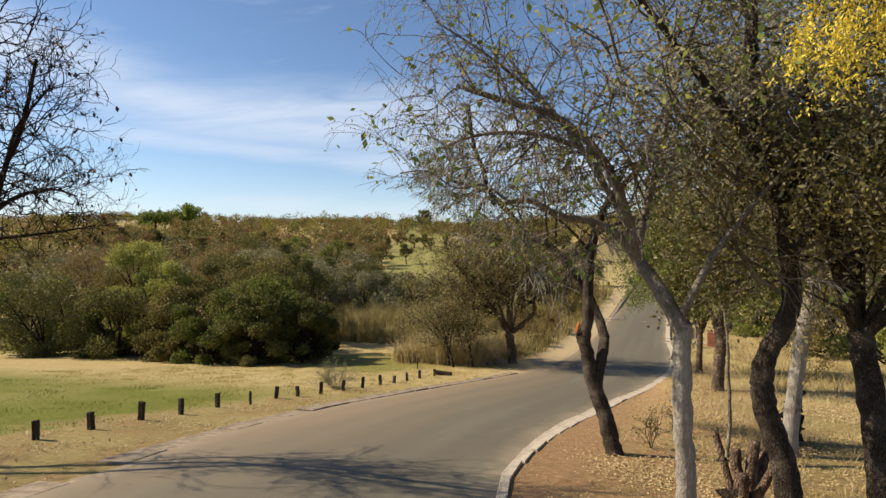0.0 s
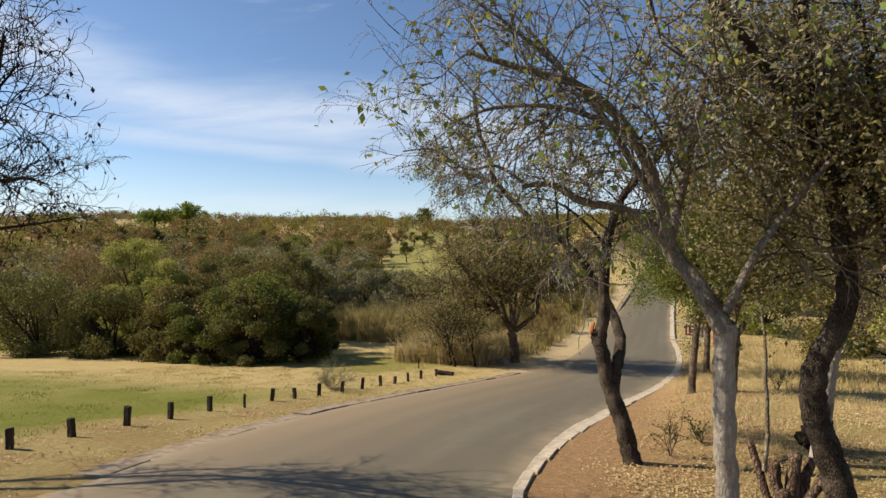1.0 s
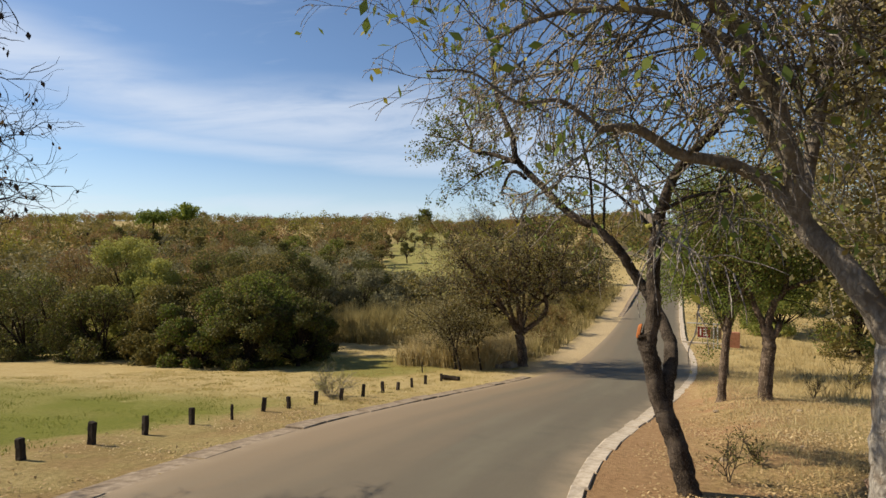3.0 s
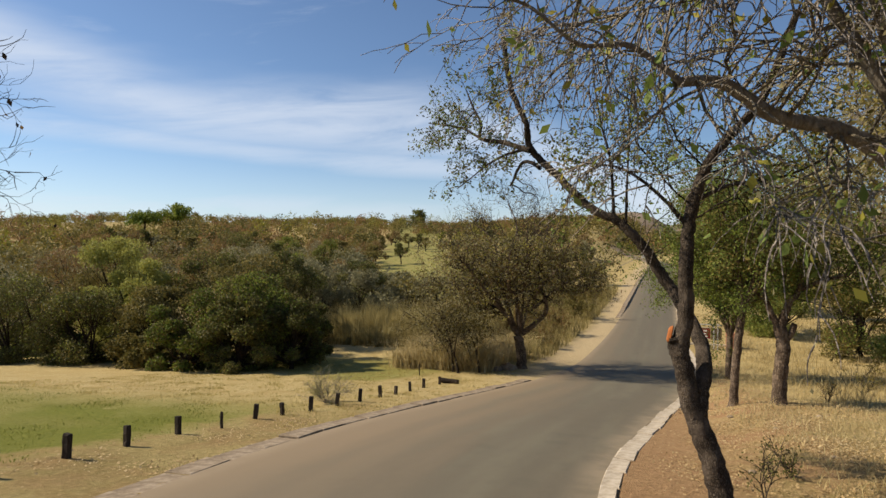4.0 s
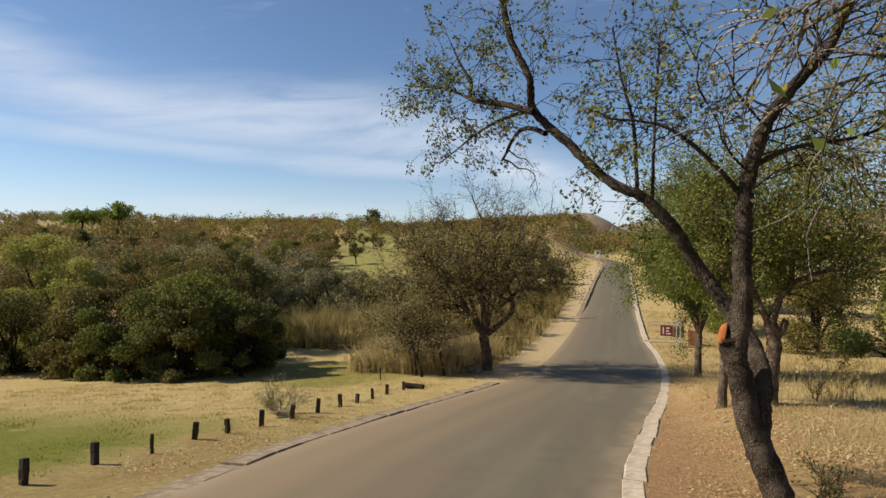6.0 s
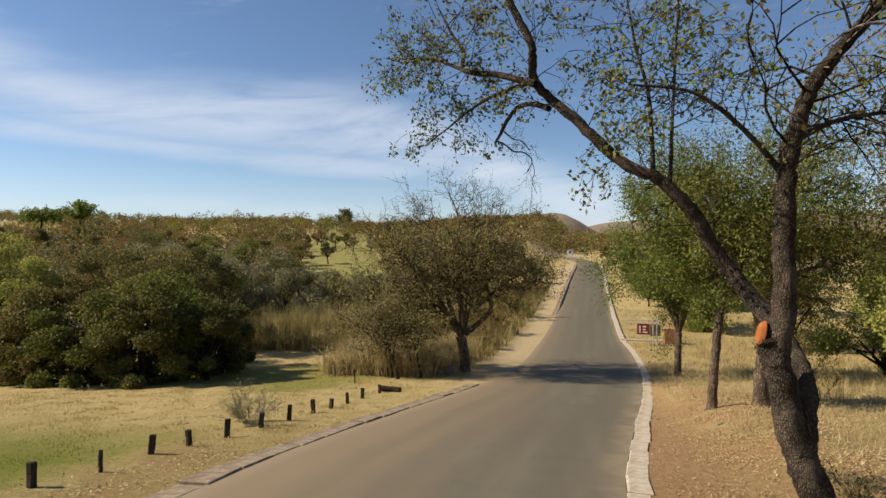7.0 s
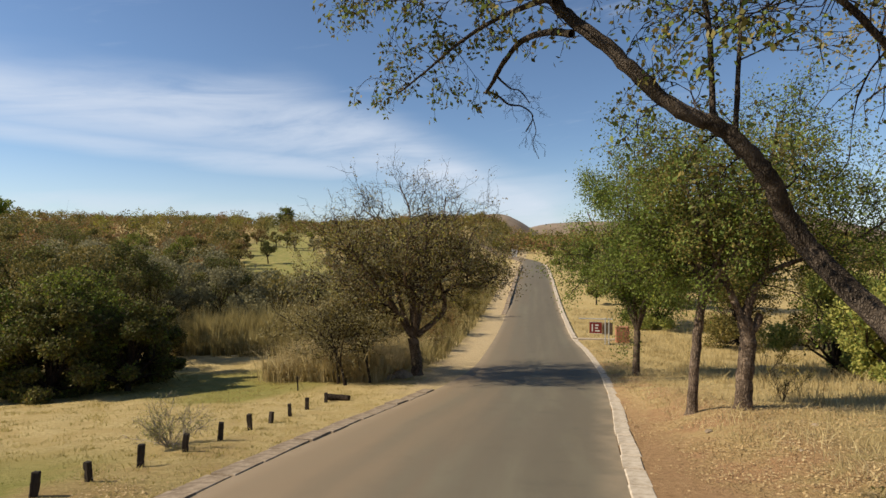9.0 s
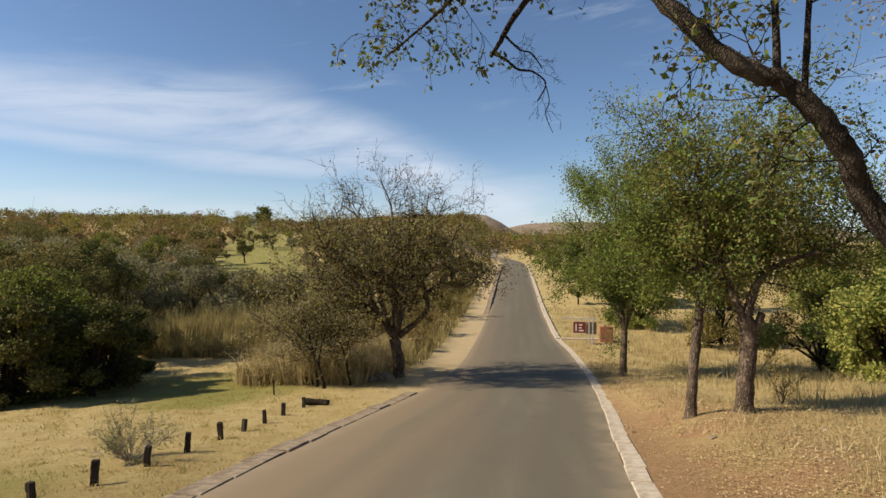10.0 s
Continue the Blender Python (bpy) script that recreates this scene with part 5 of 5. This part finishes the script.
# ---- reeds, tall grass, lawn, litter ----
def blades(name, label, x, y, h, w, mat, rng, lean=0.35, sink=0.05, curl=0.0, uneven=0.3):
    """Grass or reed blades, each a bent pair of triangles, on the land."""
    n = len(x)
    z = height(x, y) - sink
    h = h * (1 + uneven * (np.sin(x * 2.3 + 1.7 * np.sin(y * 1.9)) * 0.6 + np.sin(y * 3.1 + 2.2 * np.sin(x * 1.1)) * 0.4))
    a = rng.uniform(0, 2 * math.pi, n)
    side = np.stack([np.cos(a), np.sin(a), np.zeros(n)], 1) * (w / 2)[:, None]
    tip = np.stack([rng.normal(size=n), rng.normal(size=n), np.zeros(n)], 1) * (h * lean)[:, None]
    base = np.stack([x, y, z], 1)
    up = np.array([0, 0, 1.0])
    mid = base + tip * 0.35 + up * (h * 0.6)[:, None]
    top = base + tip * (1 + curl) + up * (h * (1 - 0.35 * curl))[:, None]
    v = np.stack([base - side, base + side, mid + side * 0.7, top, mid - side * 0.7], 1).reshape(-1, 3)
    i = np.arange(n)[:, None] * 5
    f = np.concatenate([i + np.array([[0, 1, 2]]), i + np.array([[0, 2, 4]]), i + np.array([[4, 2, 3]])])
    ob = array_object(name, v, f, mat)
    return tagged(ob, label, "grass", "", "stuff")


def scatter(rng, n, x0, x1, y0, y1, clump=0.0, keep=None):
    """Places on the land, gathered in tufts."""
    x, y = rng.uniform(x0, x1, n), rng.uniform(y0, y1, n)
    if clump:
        k = max(n // 14, 1)
        i = rng.integers(0, k, n)
        x, y = x[i] + rng.normal(size=n) * clump, y[i] + rng.normal(size=n) * clump
    off = (x < smooth(LEFT_EDGE, y) - 0.34) | (x > smooth(RIGHT_EDGE, y) + 0.32)
    if keep is not None:
        off &= keep(x, y)
    return x[off], y[off]


rng_g = np.random.default_rng(9)
# reed bed along the stream
x, y = scatter(rng_g, 16000, -34, -13, 40, 48, 0.25)
blades("reed_bed", "tall dry golden reeds along the stream", x, y, rng_g.uniform(1.5, 2.6, len(x)), rng_g.uniform(0.04, 0.08, len(x)), REED, rng_g, 0.16)
x, y = scatter(rng_g, 5000, -26, -14, 38.5, 41.5, 0.2)
blades("reed_edge", "low brown rushes in front of the reed bed", x, y, rng_g.uniform(0.7, 1.6, len(x)), rng_g.uniform(0.04, 0.08, len(x)), REED, rng_g, 0.22)
x, y = scatter(rng_g, 13000, -15.5, -10.0, 29.6, 37.0, 0.2)
blades("pampas_grass", "pale drooping dry tall grass by the culvert", x, y, rng_g.uniform(0.4, 1.9, len(x)), rng_g.uniform(0.02, 0.045, len(x)), GRASS_DRY, rng_g, 0.42, 0.05, 0.9, 0.5)
x, y = scatter(rng_g, 14000, -18, -7.6, 36, 78, 0.4, lambda a, b: a < smooth(LEFT_EDGE, b) - 2.0)
blades("scrub_grass", "dry grey-brown scrub grass on the bank", x, y, rng_g.uniform(0.4, 1.3, len(x)), rng_g.uniform(0.03, 0.06, len(x)), REED, rng_g, 0.3)
# lawn and meadow
x, y = scatter(rng_g, 13000, -22, -10.4, 4, 14.5)
blades("lawn_grass", "short watered green lawn with straw patches", x, y, rng_g.uniform(0.035, 0.07, len(x)), rng_g.uniform(0.012, 0.02, len(x)), GRASS_GREEN, rng_g, 0.6, 0.03)
x, y = scatter(rng_g, 42000, -24, -8.4, 12, 36, 0.12, lambda a, b: (a > -10.8) | (b > 14.5))
blades("meadow_grass", "short dry straw-coloured meadow grass", x, y, rng_g.uniform(0.045, 0.10, len(x)), rng_g.uniform(0.012, 0.022, len(x)), GRASS_MOWN, rng_g, 0.6, 0.03)
# right verge
x, y = scatter(rng_g, 50000, -1.5, 16, 5, 34, 0.14, lambda a, b: a > np.interp(b, [5, 12, 20, 34], [0.6, 0.3, -0.4, -0.4]))
blades("verge_grass", "dry straw-coloured tufts on the verge", x, y, rng_g.uniform(0.06, 0.24, len(x)), rng_g.uniform(0.008, 0.018, len(x)), GRASS_DRY, rng_g, 0.6, 0.04)
x, y = scatter(rng_g, 26000, 3, 30, 20, 60, 0.25)
blades("rank_grass", "tall rank dry grass under the far bushes", x, y, rng_g.uniform(0.15, 0.6, len(x)), rng_g.uniform(0.015, 0.03, len(x)), GRASS_DRY, rng_g, 0.35)
x, y = scatter(rng_g, 14000, -0.6, 6, 32, 62, 0.25)
blades("roadside_grass", "dry grass beside the road in the dip", x, y, rng_g.uniform(0.08, 0.3, len(x)), rng_g.uniform(0.015, 0.03, len(x)), GRASS_DRY, rng_g, 0.5)


def litter(name, label, n, x0, x1, y0, y1, size, seed, clump, bare=0.0):
    rng = np.random.default_rng(seed)
    x, y = scatter(rng, n, x0, x1, y0, y1, clump, (lambda a, b: rng.random(len(a)) < 0.25 + ease(0.6, 1.8, a - smooth(RIGHT_EDGE, b))) if bare else None)
    dense = 0.5 + 0.3 * np.sin(x * 1.7 + 2 * np.sin(y * 0.9)) + 0.3 * np.sin(y * 2.3 + 2 * np.sin(x * 1.3 + 1))
    some = rng.random(len(x)) < dense
    x, y = x[some], y[some]
    p = np.stack([x, y, height(x, y) + rng.uniform(0.0, 0.06, len(x))], 1)
    d = rng.normal(size=(len(x), 3))
    d[:, 2] *= 0.25
    d /= np.linalg.norm(d, axis=1)[:, None]
    s = np.cross(d, np.array([0, 0, 1.0]) + rng.normal(size=(len(x), 3)) * 0.35)
    s /= np.linalg.norm(s, axis=1)[:, None] + 1e-9
    L = (size * rng.uniform(0.5, 1.4, len(x)))[:, None]
    v = np.stack([p - d * L / 2, p + s * L * 0.28, p + d * L / 2, p - s * L * 0.28], 1).reshape(-1, 3)
    tagged(array_object(name, v, np.arange(len(x))[:, None] * 4 + np.array([[0, 1, 2, 3]]), LITTER), label, "leaves", "", "stuff")


litter("leaf_litter", "dry fallen leaves covering the earth under the trees", 120000, -1.6, 7.5, 3.5, 21, 0.042, 51, 0.35, 1.0)
litter("verge_litter", "fallen leaves on the bare strip beside the kerb", 5000, -10.2, -6.8, 3.5, 14, 0.045, 52, 0.3)
litter("far_litter", "fallen leaves scattered on the grass", 9000, -1.2, 12, 19, 36, 0.07, 53, 0.4)


# ---- small things ----
def shrub(name, label, x, y, r, h, seed, mat, leaf_rows, stems=14):
    """A low twiggy shrub."""
    rng = np.random.default_rng(seed)
    g = land(x, y)
    root = thing(name, Matrix.Translation((x, y, g)), label, "shrub")
    tb, tw, tips = Tubes(), Tubes(), []
    spec_room[0] = 0.0
    for k in range(stems):
        a = rng.uniform(0, 2 * math.pi)
        w = (math.cos(a) * r, math.sin(a) * r, h * rng.uniform(0.5, 1.2))
        sprout(rng, (0, 0, -0.04), w, math.hypot(r, h) * rng.uniform(0.5, 0.8), 0.012, 0, [(4, 0.6, 0.6, 0.05, 0.15, 4), (4, 0.55, 0.6, 0.03, 0.2, 3), (0, 0, 0, 0, 0.2, 3)], (tb, tw), tips)
    tb.make("stem", mat, root, "", False)
    ob = tw.make("twig_growth", mat, root, "", False)
    tagged(ob, kind="stuff")
    tips = np.array(tips)
    for m, per, size in leaf_rows:
        v, f = leaf_cards(np.repeat(tips, per, 0) + rng.normal(size=(len(tips) * per, 3)) * 0.04, size, rng, 0.5)
        tagged(array_object("foliage", v, f, m, root), kind="stuff")
    return root


shrub("thorn_shrub", "grey-green twiggy thorn shrub among the posts", -10.85, 16.55, 0.7, 0.55, 61, TWIG_GREY, [(LEAF_LIGHT, 2, 0.035), (LEAF_LIME, 1, 0.035)], 20)
shrub("sapling_bush", "small dark green sapling beside the kerb", -0.43, 10.63, 0.12, 0.62, 62, BARK_TWIG, [(LEAF_DARK, 1, 0.045)], 4)
shrub("sapling_bush", "small dark green sapling on leaf litter", 0.11, 11.92, 0.2, 0.42, 63, BARK_TWIG, [(LEAF_DARK, 1, 0.05)], 5)
shrub("sapling", "thin leafless sapling on the verge", 2.6, 21.5, 0.3, 0.7, 64, BARK_TWIG, [(LEAF_OLIVE, 1, 0.04)], 6)
shrub("sapling", "young sapling with sparse leaves in dry grass", 5.2, 30.0, 0.7, 2.0, 65, BARK_DARK, [(LEAF_OLIVE, 3, 0.09)], 6)
shrub("sapling", "young sapling with sparse leaves in dry grass", 4.2, 24.5, 0.3, 0.7, 66, BARK_DARK, [(LEAF_OLIVE, 1, 0.05)], 6)
shrub("scrub_bush", "round olive scrub bush at the road's edge", -8.9, 55.0, 1.4, 2.0, 67, BARK_DARK, [(LEAF_OLIVE, 5, 0.16)], 12)
for k, (sx, sy) in enumerate(((-10.2, 41.0), (-12.5, 44.0), (-9.8, 47.5), (-12.0, 51.0), (-10.5, 61.0), (-9.6, 68.0))):
    shrub("scrub_bush", "brown half-bare scrub bush on the bank", sx, sy, 1.2, 1.5 + 0.2 * (k % 3), 70 + k, BARK_TWIG, [(LEAF_BROWN, 2, 0.13), (LEAF_OLIVE, 2, 0.13)], 11)

# dark slender shrubs in front of the spreading tree
for k, (sx, sy, lean) in enumerate(((-11.2, 28.6, -1.2), (-10.4, 29.4, -0.7), (-12.0, 30.0, -1.6), (-11.0, 30.2, -0.9), (-11.7, 29.2, -0.5))):
    g = land(sx, sy)
    limb_tree("slender_tree", "slender dark leaning stem with thin olive leaves", [
        ([foot(sx, sy), (sx + lean * 0.25, sy, g + 1.0), (sx + lean * 0.9, sy + 0.2, g + 2.0), (sx + lean * 1.9, sy + 0.3, g + 2.9)], 0.065, 0.02, 16, 0.35, 1.1),
        ([(sx + lean * 0.2, sy, g + 0.9), (sx + lean * 0.1, sy, g + 1.8), (sx + 0.3, sy, g + 2.7)], 0.035, 0.012, 10, 0.3, 0.9)],
        LEAFY, (BARK_DARK, BARK_DARK, BARK_DARK), [(LEAF_OLIVE, 0.5, 1, 0.09, 0.14, 0.3), (LEAF_LIGHT, 0.5, 1, 0.09, 0.14, 0.3)], 80 + k, (sx, sy, g))


def stump_cluster():
    """Several sawn stems that rise from one foot, and one long dead shoot."""
    x, y = 0.72, 7.5
    g = land(x, y)
    rng = np.random.default_rng(91)
    root = thing("cut_stump", Matrix.Translation((x, y, g)), "old stump with sawn-off stems and one tall pale shoot", "stump")
    for a, out, h, r in ((2.75, 0.34, 0.78, 0.04), (2.9, 0.10, 0.62, 0.055), (0.3, 0.12, 0.74, 0.06), (0.6, 0.34, 0.66, 0.05), (4.6, 0.25, 0.42, 0.05), (5.6, 0.38, 0.6, 0.045)):
        d = np.array([math.cos(a), math.sin(a), 0])
        tb = Tubes()
        pts = bend([tuple(d * 0.05 + (0, 0, -0.1)), tuple(d * out * 0.6 + (0, 0, h * 0.45)), tuple(d * out + (0, 0, h))], 5, rng, 0.006)
        rad = np.linspace(r * 1.25, r, len(pts))
        tb.add(np.vstack([pts, pts[-1] + (0, 0, 0.004)]), np.append(rad, 0.002), 9, 0.3)
        tb.make("stem", BARK_STUMP, root)
    tb = Tubes()
    tb.add(bend([(-0.1, 0, -0.08), (0.02, 0, 0.06), (0.05, 0, 0.16)], 4, rng, 0.01), np.linspace(0.26, 0.06, 9), 12, 0.3)
    tb.make("root_crown", BARK_DARK, root)
    tb = Tubes()
    tb.add(bend([(-0.18, 0.05, 0.5), (-0.15, 0.05, 0.9), (-0.17, 0.05, 1.5), (-0.2, 0.05, 2.1), (-0.32, 0.05, 2.6)], 5, rng, 0.005), np.linspace(0.026, 0.012, 21), 8, 0.2)
    tb.make("shoot", TWIG_DRY, root, "tall pale dead shoot")


stump_cluster()


def charred_stump():
    """A jagged dark stump that tapers upward."""
    x, y = 1.85, 12.0
    g = land(x, y)
    root = thing("charred_stump", Matrix.Translation((x, y, g)), "jagged dark charred tree stump on the litter", "stump")
    tb = Tubes()
    tb.add(bend([(0, 0, -0.1), (0.02, 0, 0.3), (0.08, 0, 0.7), (0.16, 0, 1.2)], 5, np.random.default_rng(92), 0.015), np.linspace(0.32, 0.06, 16), 13, 0.6)
    tb.make("body", BARK_DARK, root)


charred_stump()


def gold_spray():
    """A hanging spray of golden blossom from the dark tree's crown."""
    rng = np.random.default_rng(94)
    root = thing("golden_spray", Matrix.Translation((0.43, 1.40, 2.45)) @ Matrix.Scale(0.42, 4), "hanging spray of golden yellow leaves on a twig", "branch")
    tb, tw, tips = Tubes(), Tubes(), []
    tb.add(bend([(2.8, 11.2, 0.0), (0.9, 1.6, 0.5), (0.5, 0.8, 0.4), (0.15, 0.2, 0.2), (-0.1, 0, 0)], 4, rng, 0.01), np.linspace(0.04, 0.01, 17), 6)
    spec_room[0] = 0.0
    for k in range(14):
        sprout(rng, (0.25 - 0.5 * rng.random(), 0.1 * rng.normal(), 0.15 * rng.random()), (-0.35, 0.1 * rng.normal(), -0.8), 0.55 * rng.uniform(0.5, 1.2), 0.006, 0, [(4, 0.5, 0.5, -0.1, 0.12, 5), (0, 0, 0, -0.1, 0.15, 4)], (tb, tw), tips)
    tagged(tb.make("twig_growth", BARK_TWIG, root, "", False), kind="stuff")
    v, f = leaf_cards(np.repeat(np.array(tips), 16, 0) + rng.normal(size=(len(tips) * 16, 3)) * 0.028, 0.026, rng, 0.4, 0.9)
    tagged(array_object("foliage", v, f, LEAF_GOLD, root), kind="stuff")


gold_spray()

SIGN_RED = plain("faded_red_sign_paint", [(0.3, (0.15, 0.02, 0.017)), (0.7, (0.22, 0.035, 0.027))], 6, 0.6, 0.1)
SIGN_WHITE = plain("white_sign_paint", [(0.3, (0.62, 0.60, 0.55)), (0.7, (0.75, 0.73, 0.70))], 6, 0.6, 0.1)
SIGN_BROWN = plain("brown_board", [(0.3, (0.24, 0.17, 0.11)), (0.7, (0.34, 0.25, 0.17))], 5, 0.8, 0.2)
GALV = plain("galvanised_pipe", [(0.3, (0.38, 0.38, 0.36)), (0.7, (0.52, 0.52, 0.50))], 10, 0.5, 0.1)
BRICK = plain("weathered_red_brick", [(0.3, (0.26, 0.11, 0.06)), (0.7, (0.42, 0.20, 0.12))], 8, 0.9, 0.4)


def box(bm, x0, x1, y0, y1, z0, z1):
    r = bmesh.ops.create_cube(bm, size=1.0)
    for v in r["verts"]:
        v.co = Vector(((x0 + x1) / 2 + v.co.x * (x1 - x0), (y0 + y1) / 2 + v.co.y * (y1 - y0), (z0 + z1) / 2 + v.co.z * (z1 - z0)))


def solid(name, mat, parent, boxes, label="", edge=0.008):
    bm = bmesh.new()
    for b in boxes:
        box(bm, *b)
    if edge:
        bmesh.ops.bevel(bm, geom=bm.edges[:], offset=edge, segments=1, affect="EDGES")
    return part(name, bm, mat, parent, label)


def tee_sign():
    x, y = 0.3, 44.5
    root = thing("tee_sign", pose(x, y, land(x, y) + 0.15, 0, 0, -3) @ Matrix.Scale(0.98, 4), "brown board with a small red marker panel beside the kerb", "sign")
    solid("board", SIGN_BROWN, root, [(0.62, 1.3, 0.0, 0.04, 0.5, 1.3)])
    for px in (1.02, 0.78):
        solid("post", GALV, root, [(px, px + 0.07, -0.08, -0.01, -0.3, 1.62)])
    solid("rail", GALV, root, [(-0.9, 1.3, -0.06, -0.005, 1.5, 1.57)])
    panel = solid("marker_panel", SIGN_RED, root, [(-0.2, 0.6, -0.09, -0.055, 0.56, 1.34)], "faded red marker panel")
    solid("numeral_bar", SIGN_WHITE, panel, [(-0.06, 0.02, -0.098, -0.094, 0.7, 1.18)], "white bar", 0)
    for z0, z1, x1 in ((1.07, 1.17, 0.38), (0.88, 0.97, 0.34), (0.70, 0.79, 0.46)):
        solid("lettering_bar", SIGN_WHITE, panel, [(0.16, x1, -0.098, -0.094, z0, z1)], "white bar", 0)
    for a in ((-0.2, 0.6, 1.32, 1.34), (-0.2, 0.6, 0.56, 0.58)):
        solid("border", SIGN_WHITE, panel, [(a[0], a[1], -0.097, -0.093, a[2], a[3])], "", 0)


tee_sign()
culvert = solid("culvert_wall", BRICK, None, [(1.9, 2.75, 45.2, 45.7, land(2.3, 45.4) - 0.3, land(2.3, 45.4) + 1.05)], "", 0.02)
tagged(culvert, "small weathered red brick pillar behind the sign", "pillar")
kerb_arm = solid("culvert_kerb", PALE_CONCRETE, None, [(-0.55, 2.9, 45.9, 46.15, land(1, 46) - 0.2, land(1, 46) + 0.14)], "", 0.02)
tagged(kerb_arm, "pale concrete kerb arm turning off the road", "kerb", "", "structure")

# marker stake, log and stones by the lawn
stake = solid("marker_stake", POST_WOOD, None, [(-0.025, 0.025, -0.025, 0.025, -0.1, 0.55)])
stake.matrix_world = pose(-12.6, 27.0, land(-12.6, 27.0), 2, -1, 10)
tagged(stake, "thin dark marker stake on the mown grass", "stake")


def fallen_log():
    rng = np.random.default_rng(95)
    x, y = -10.0, 24.2
    root = thing("fallen_log", Matrix.Translation((x, y, land(x, y))), "short dark log lying at the end of the posts", "log")
    tb = Tubes()
    pts = bend([(-0.35, 0, 0.1), (0, 0.03, 0.1), (0.4, 0.0, 0.09)], 4, rng, 0.01)
    tb.add(np.vstack([pts[0], pts, pts[-1]]), np.concatenate([[0.004], np.full(len(pts), 0.11), [0.004]]), 10, 0.25)
    tb.make("body", BARK_DARK, root)


fallen_log()


def stone(x, y, r, seed, label):
    bm = bmesh.new()
    bmesh.ops.create_icosphere(bm, subdivisions=2, radius=r)
    for v in bm.verts:
        v.co *= 1 + 0.35 * noise.noise(v.co * (1.6 / r) + Vector((seed, 0, 0)))
        v.co.z *= 0.6
    ob = part("stone", bm, CONCRETE)
    ob.matrix_world = pose(x, y, land(x, y) + r * 0.15, 0, 0, seed * 40)
    tagged(ob, label, "stone", "stones")


stone(-9.45, 31.3, 0.45, 1, "pale boulder at the foot of the roadside tree")
stone(-9.9, 30.7, 0.3, 2, "pale boulder beside the roadside tree")
for k, (sx, sy) in enumerate(((0.9, 13.2), (-0.4, 12.1), (1.6, 17.6), (0.4, 15.4), (2.2, 14.0), (-0.2, 17.9))):
    stone(sx, sy, 0.05 + 0.012 * (k % 3), 5 + k, "small stone lying in the leaf litter")


def white_hut():
    """A small white gatehouse far up the road."""
    x, y = -8.6, 172
    g = land(x, y)
    root = thing("gatehouse", Matrix.Translation((x, y, g)), "small white building far up the road", "building")
    solid("wall", SIGN_WHITE, root, [(-0.8, 0.8, -0.8, 0.8, -0.3, 2.2)])
    solid("roof", SIGN_BROWN, root, [(-1.0, 1.0, -1.0, 1.0, 2.2, 2.35)])
    solid("window", BARK_DARK, root, [(-0.3, 0.3, -0.83, -0.79, 1.1, 1.7)])


white_hut()
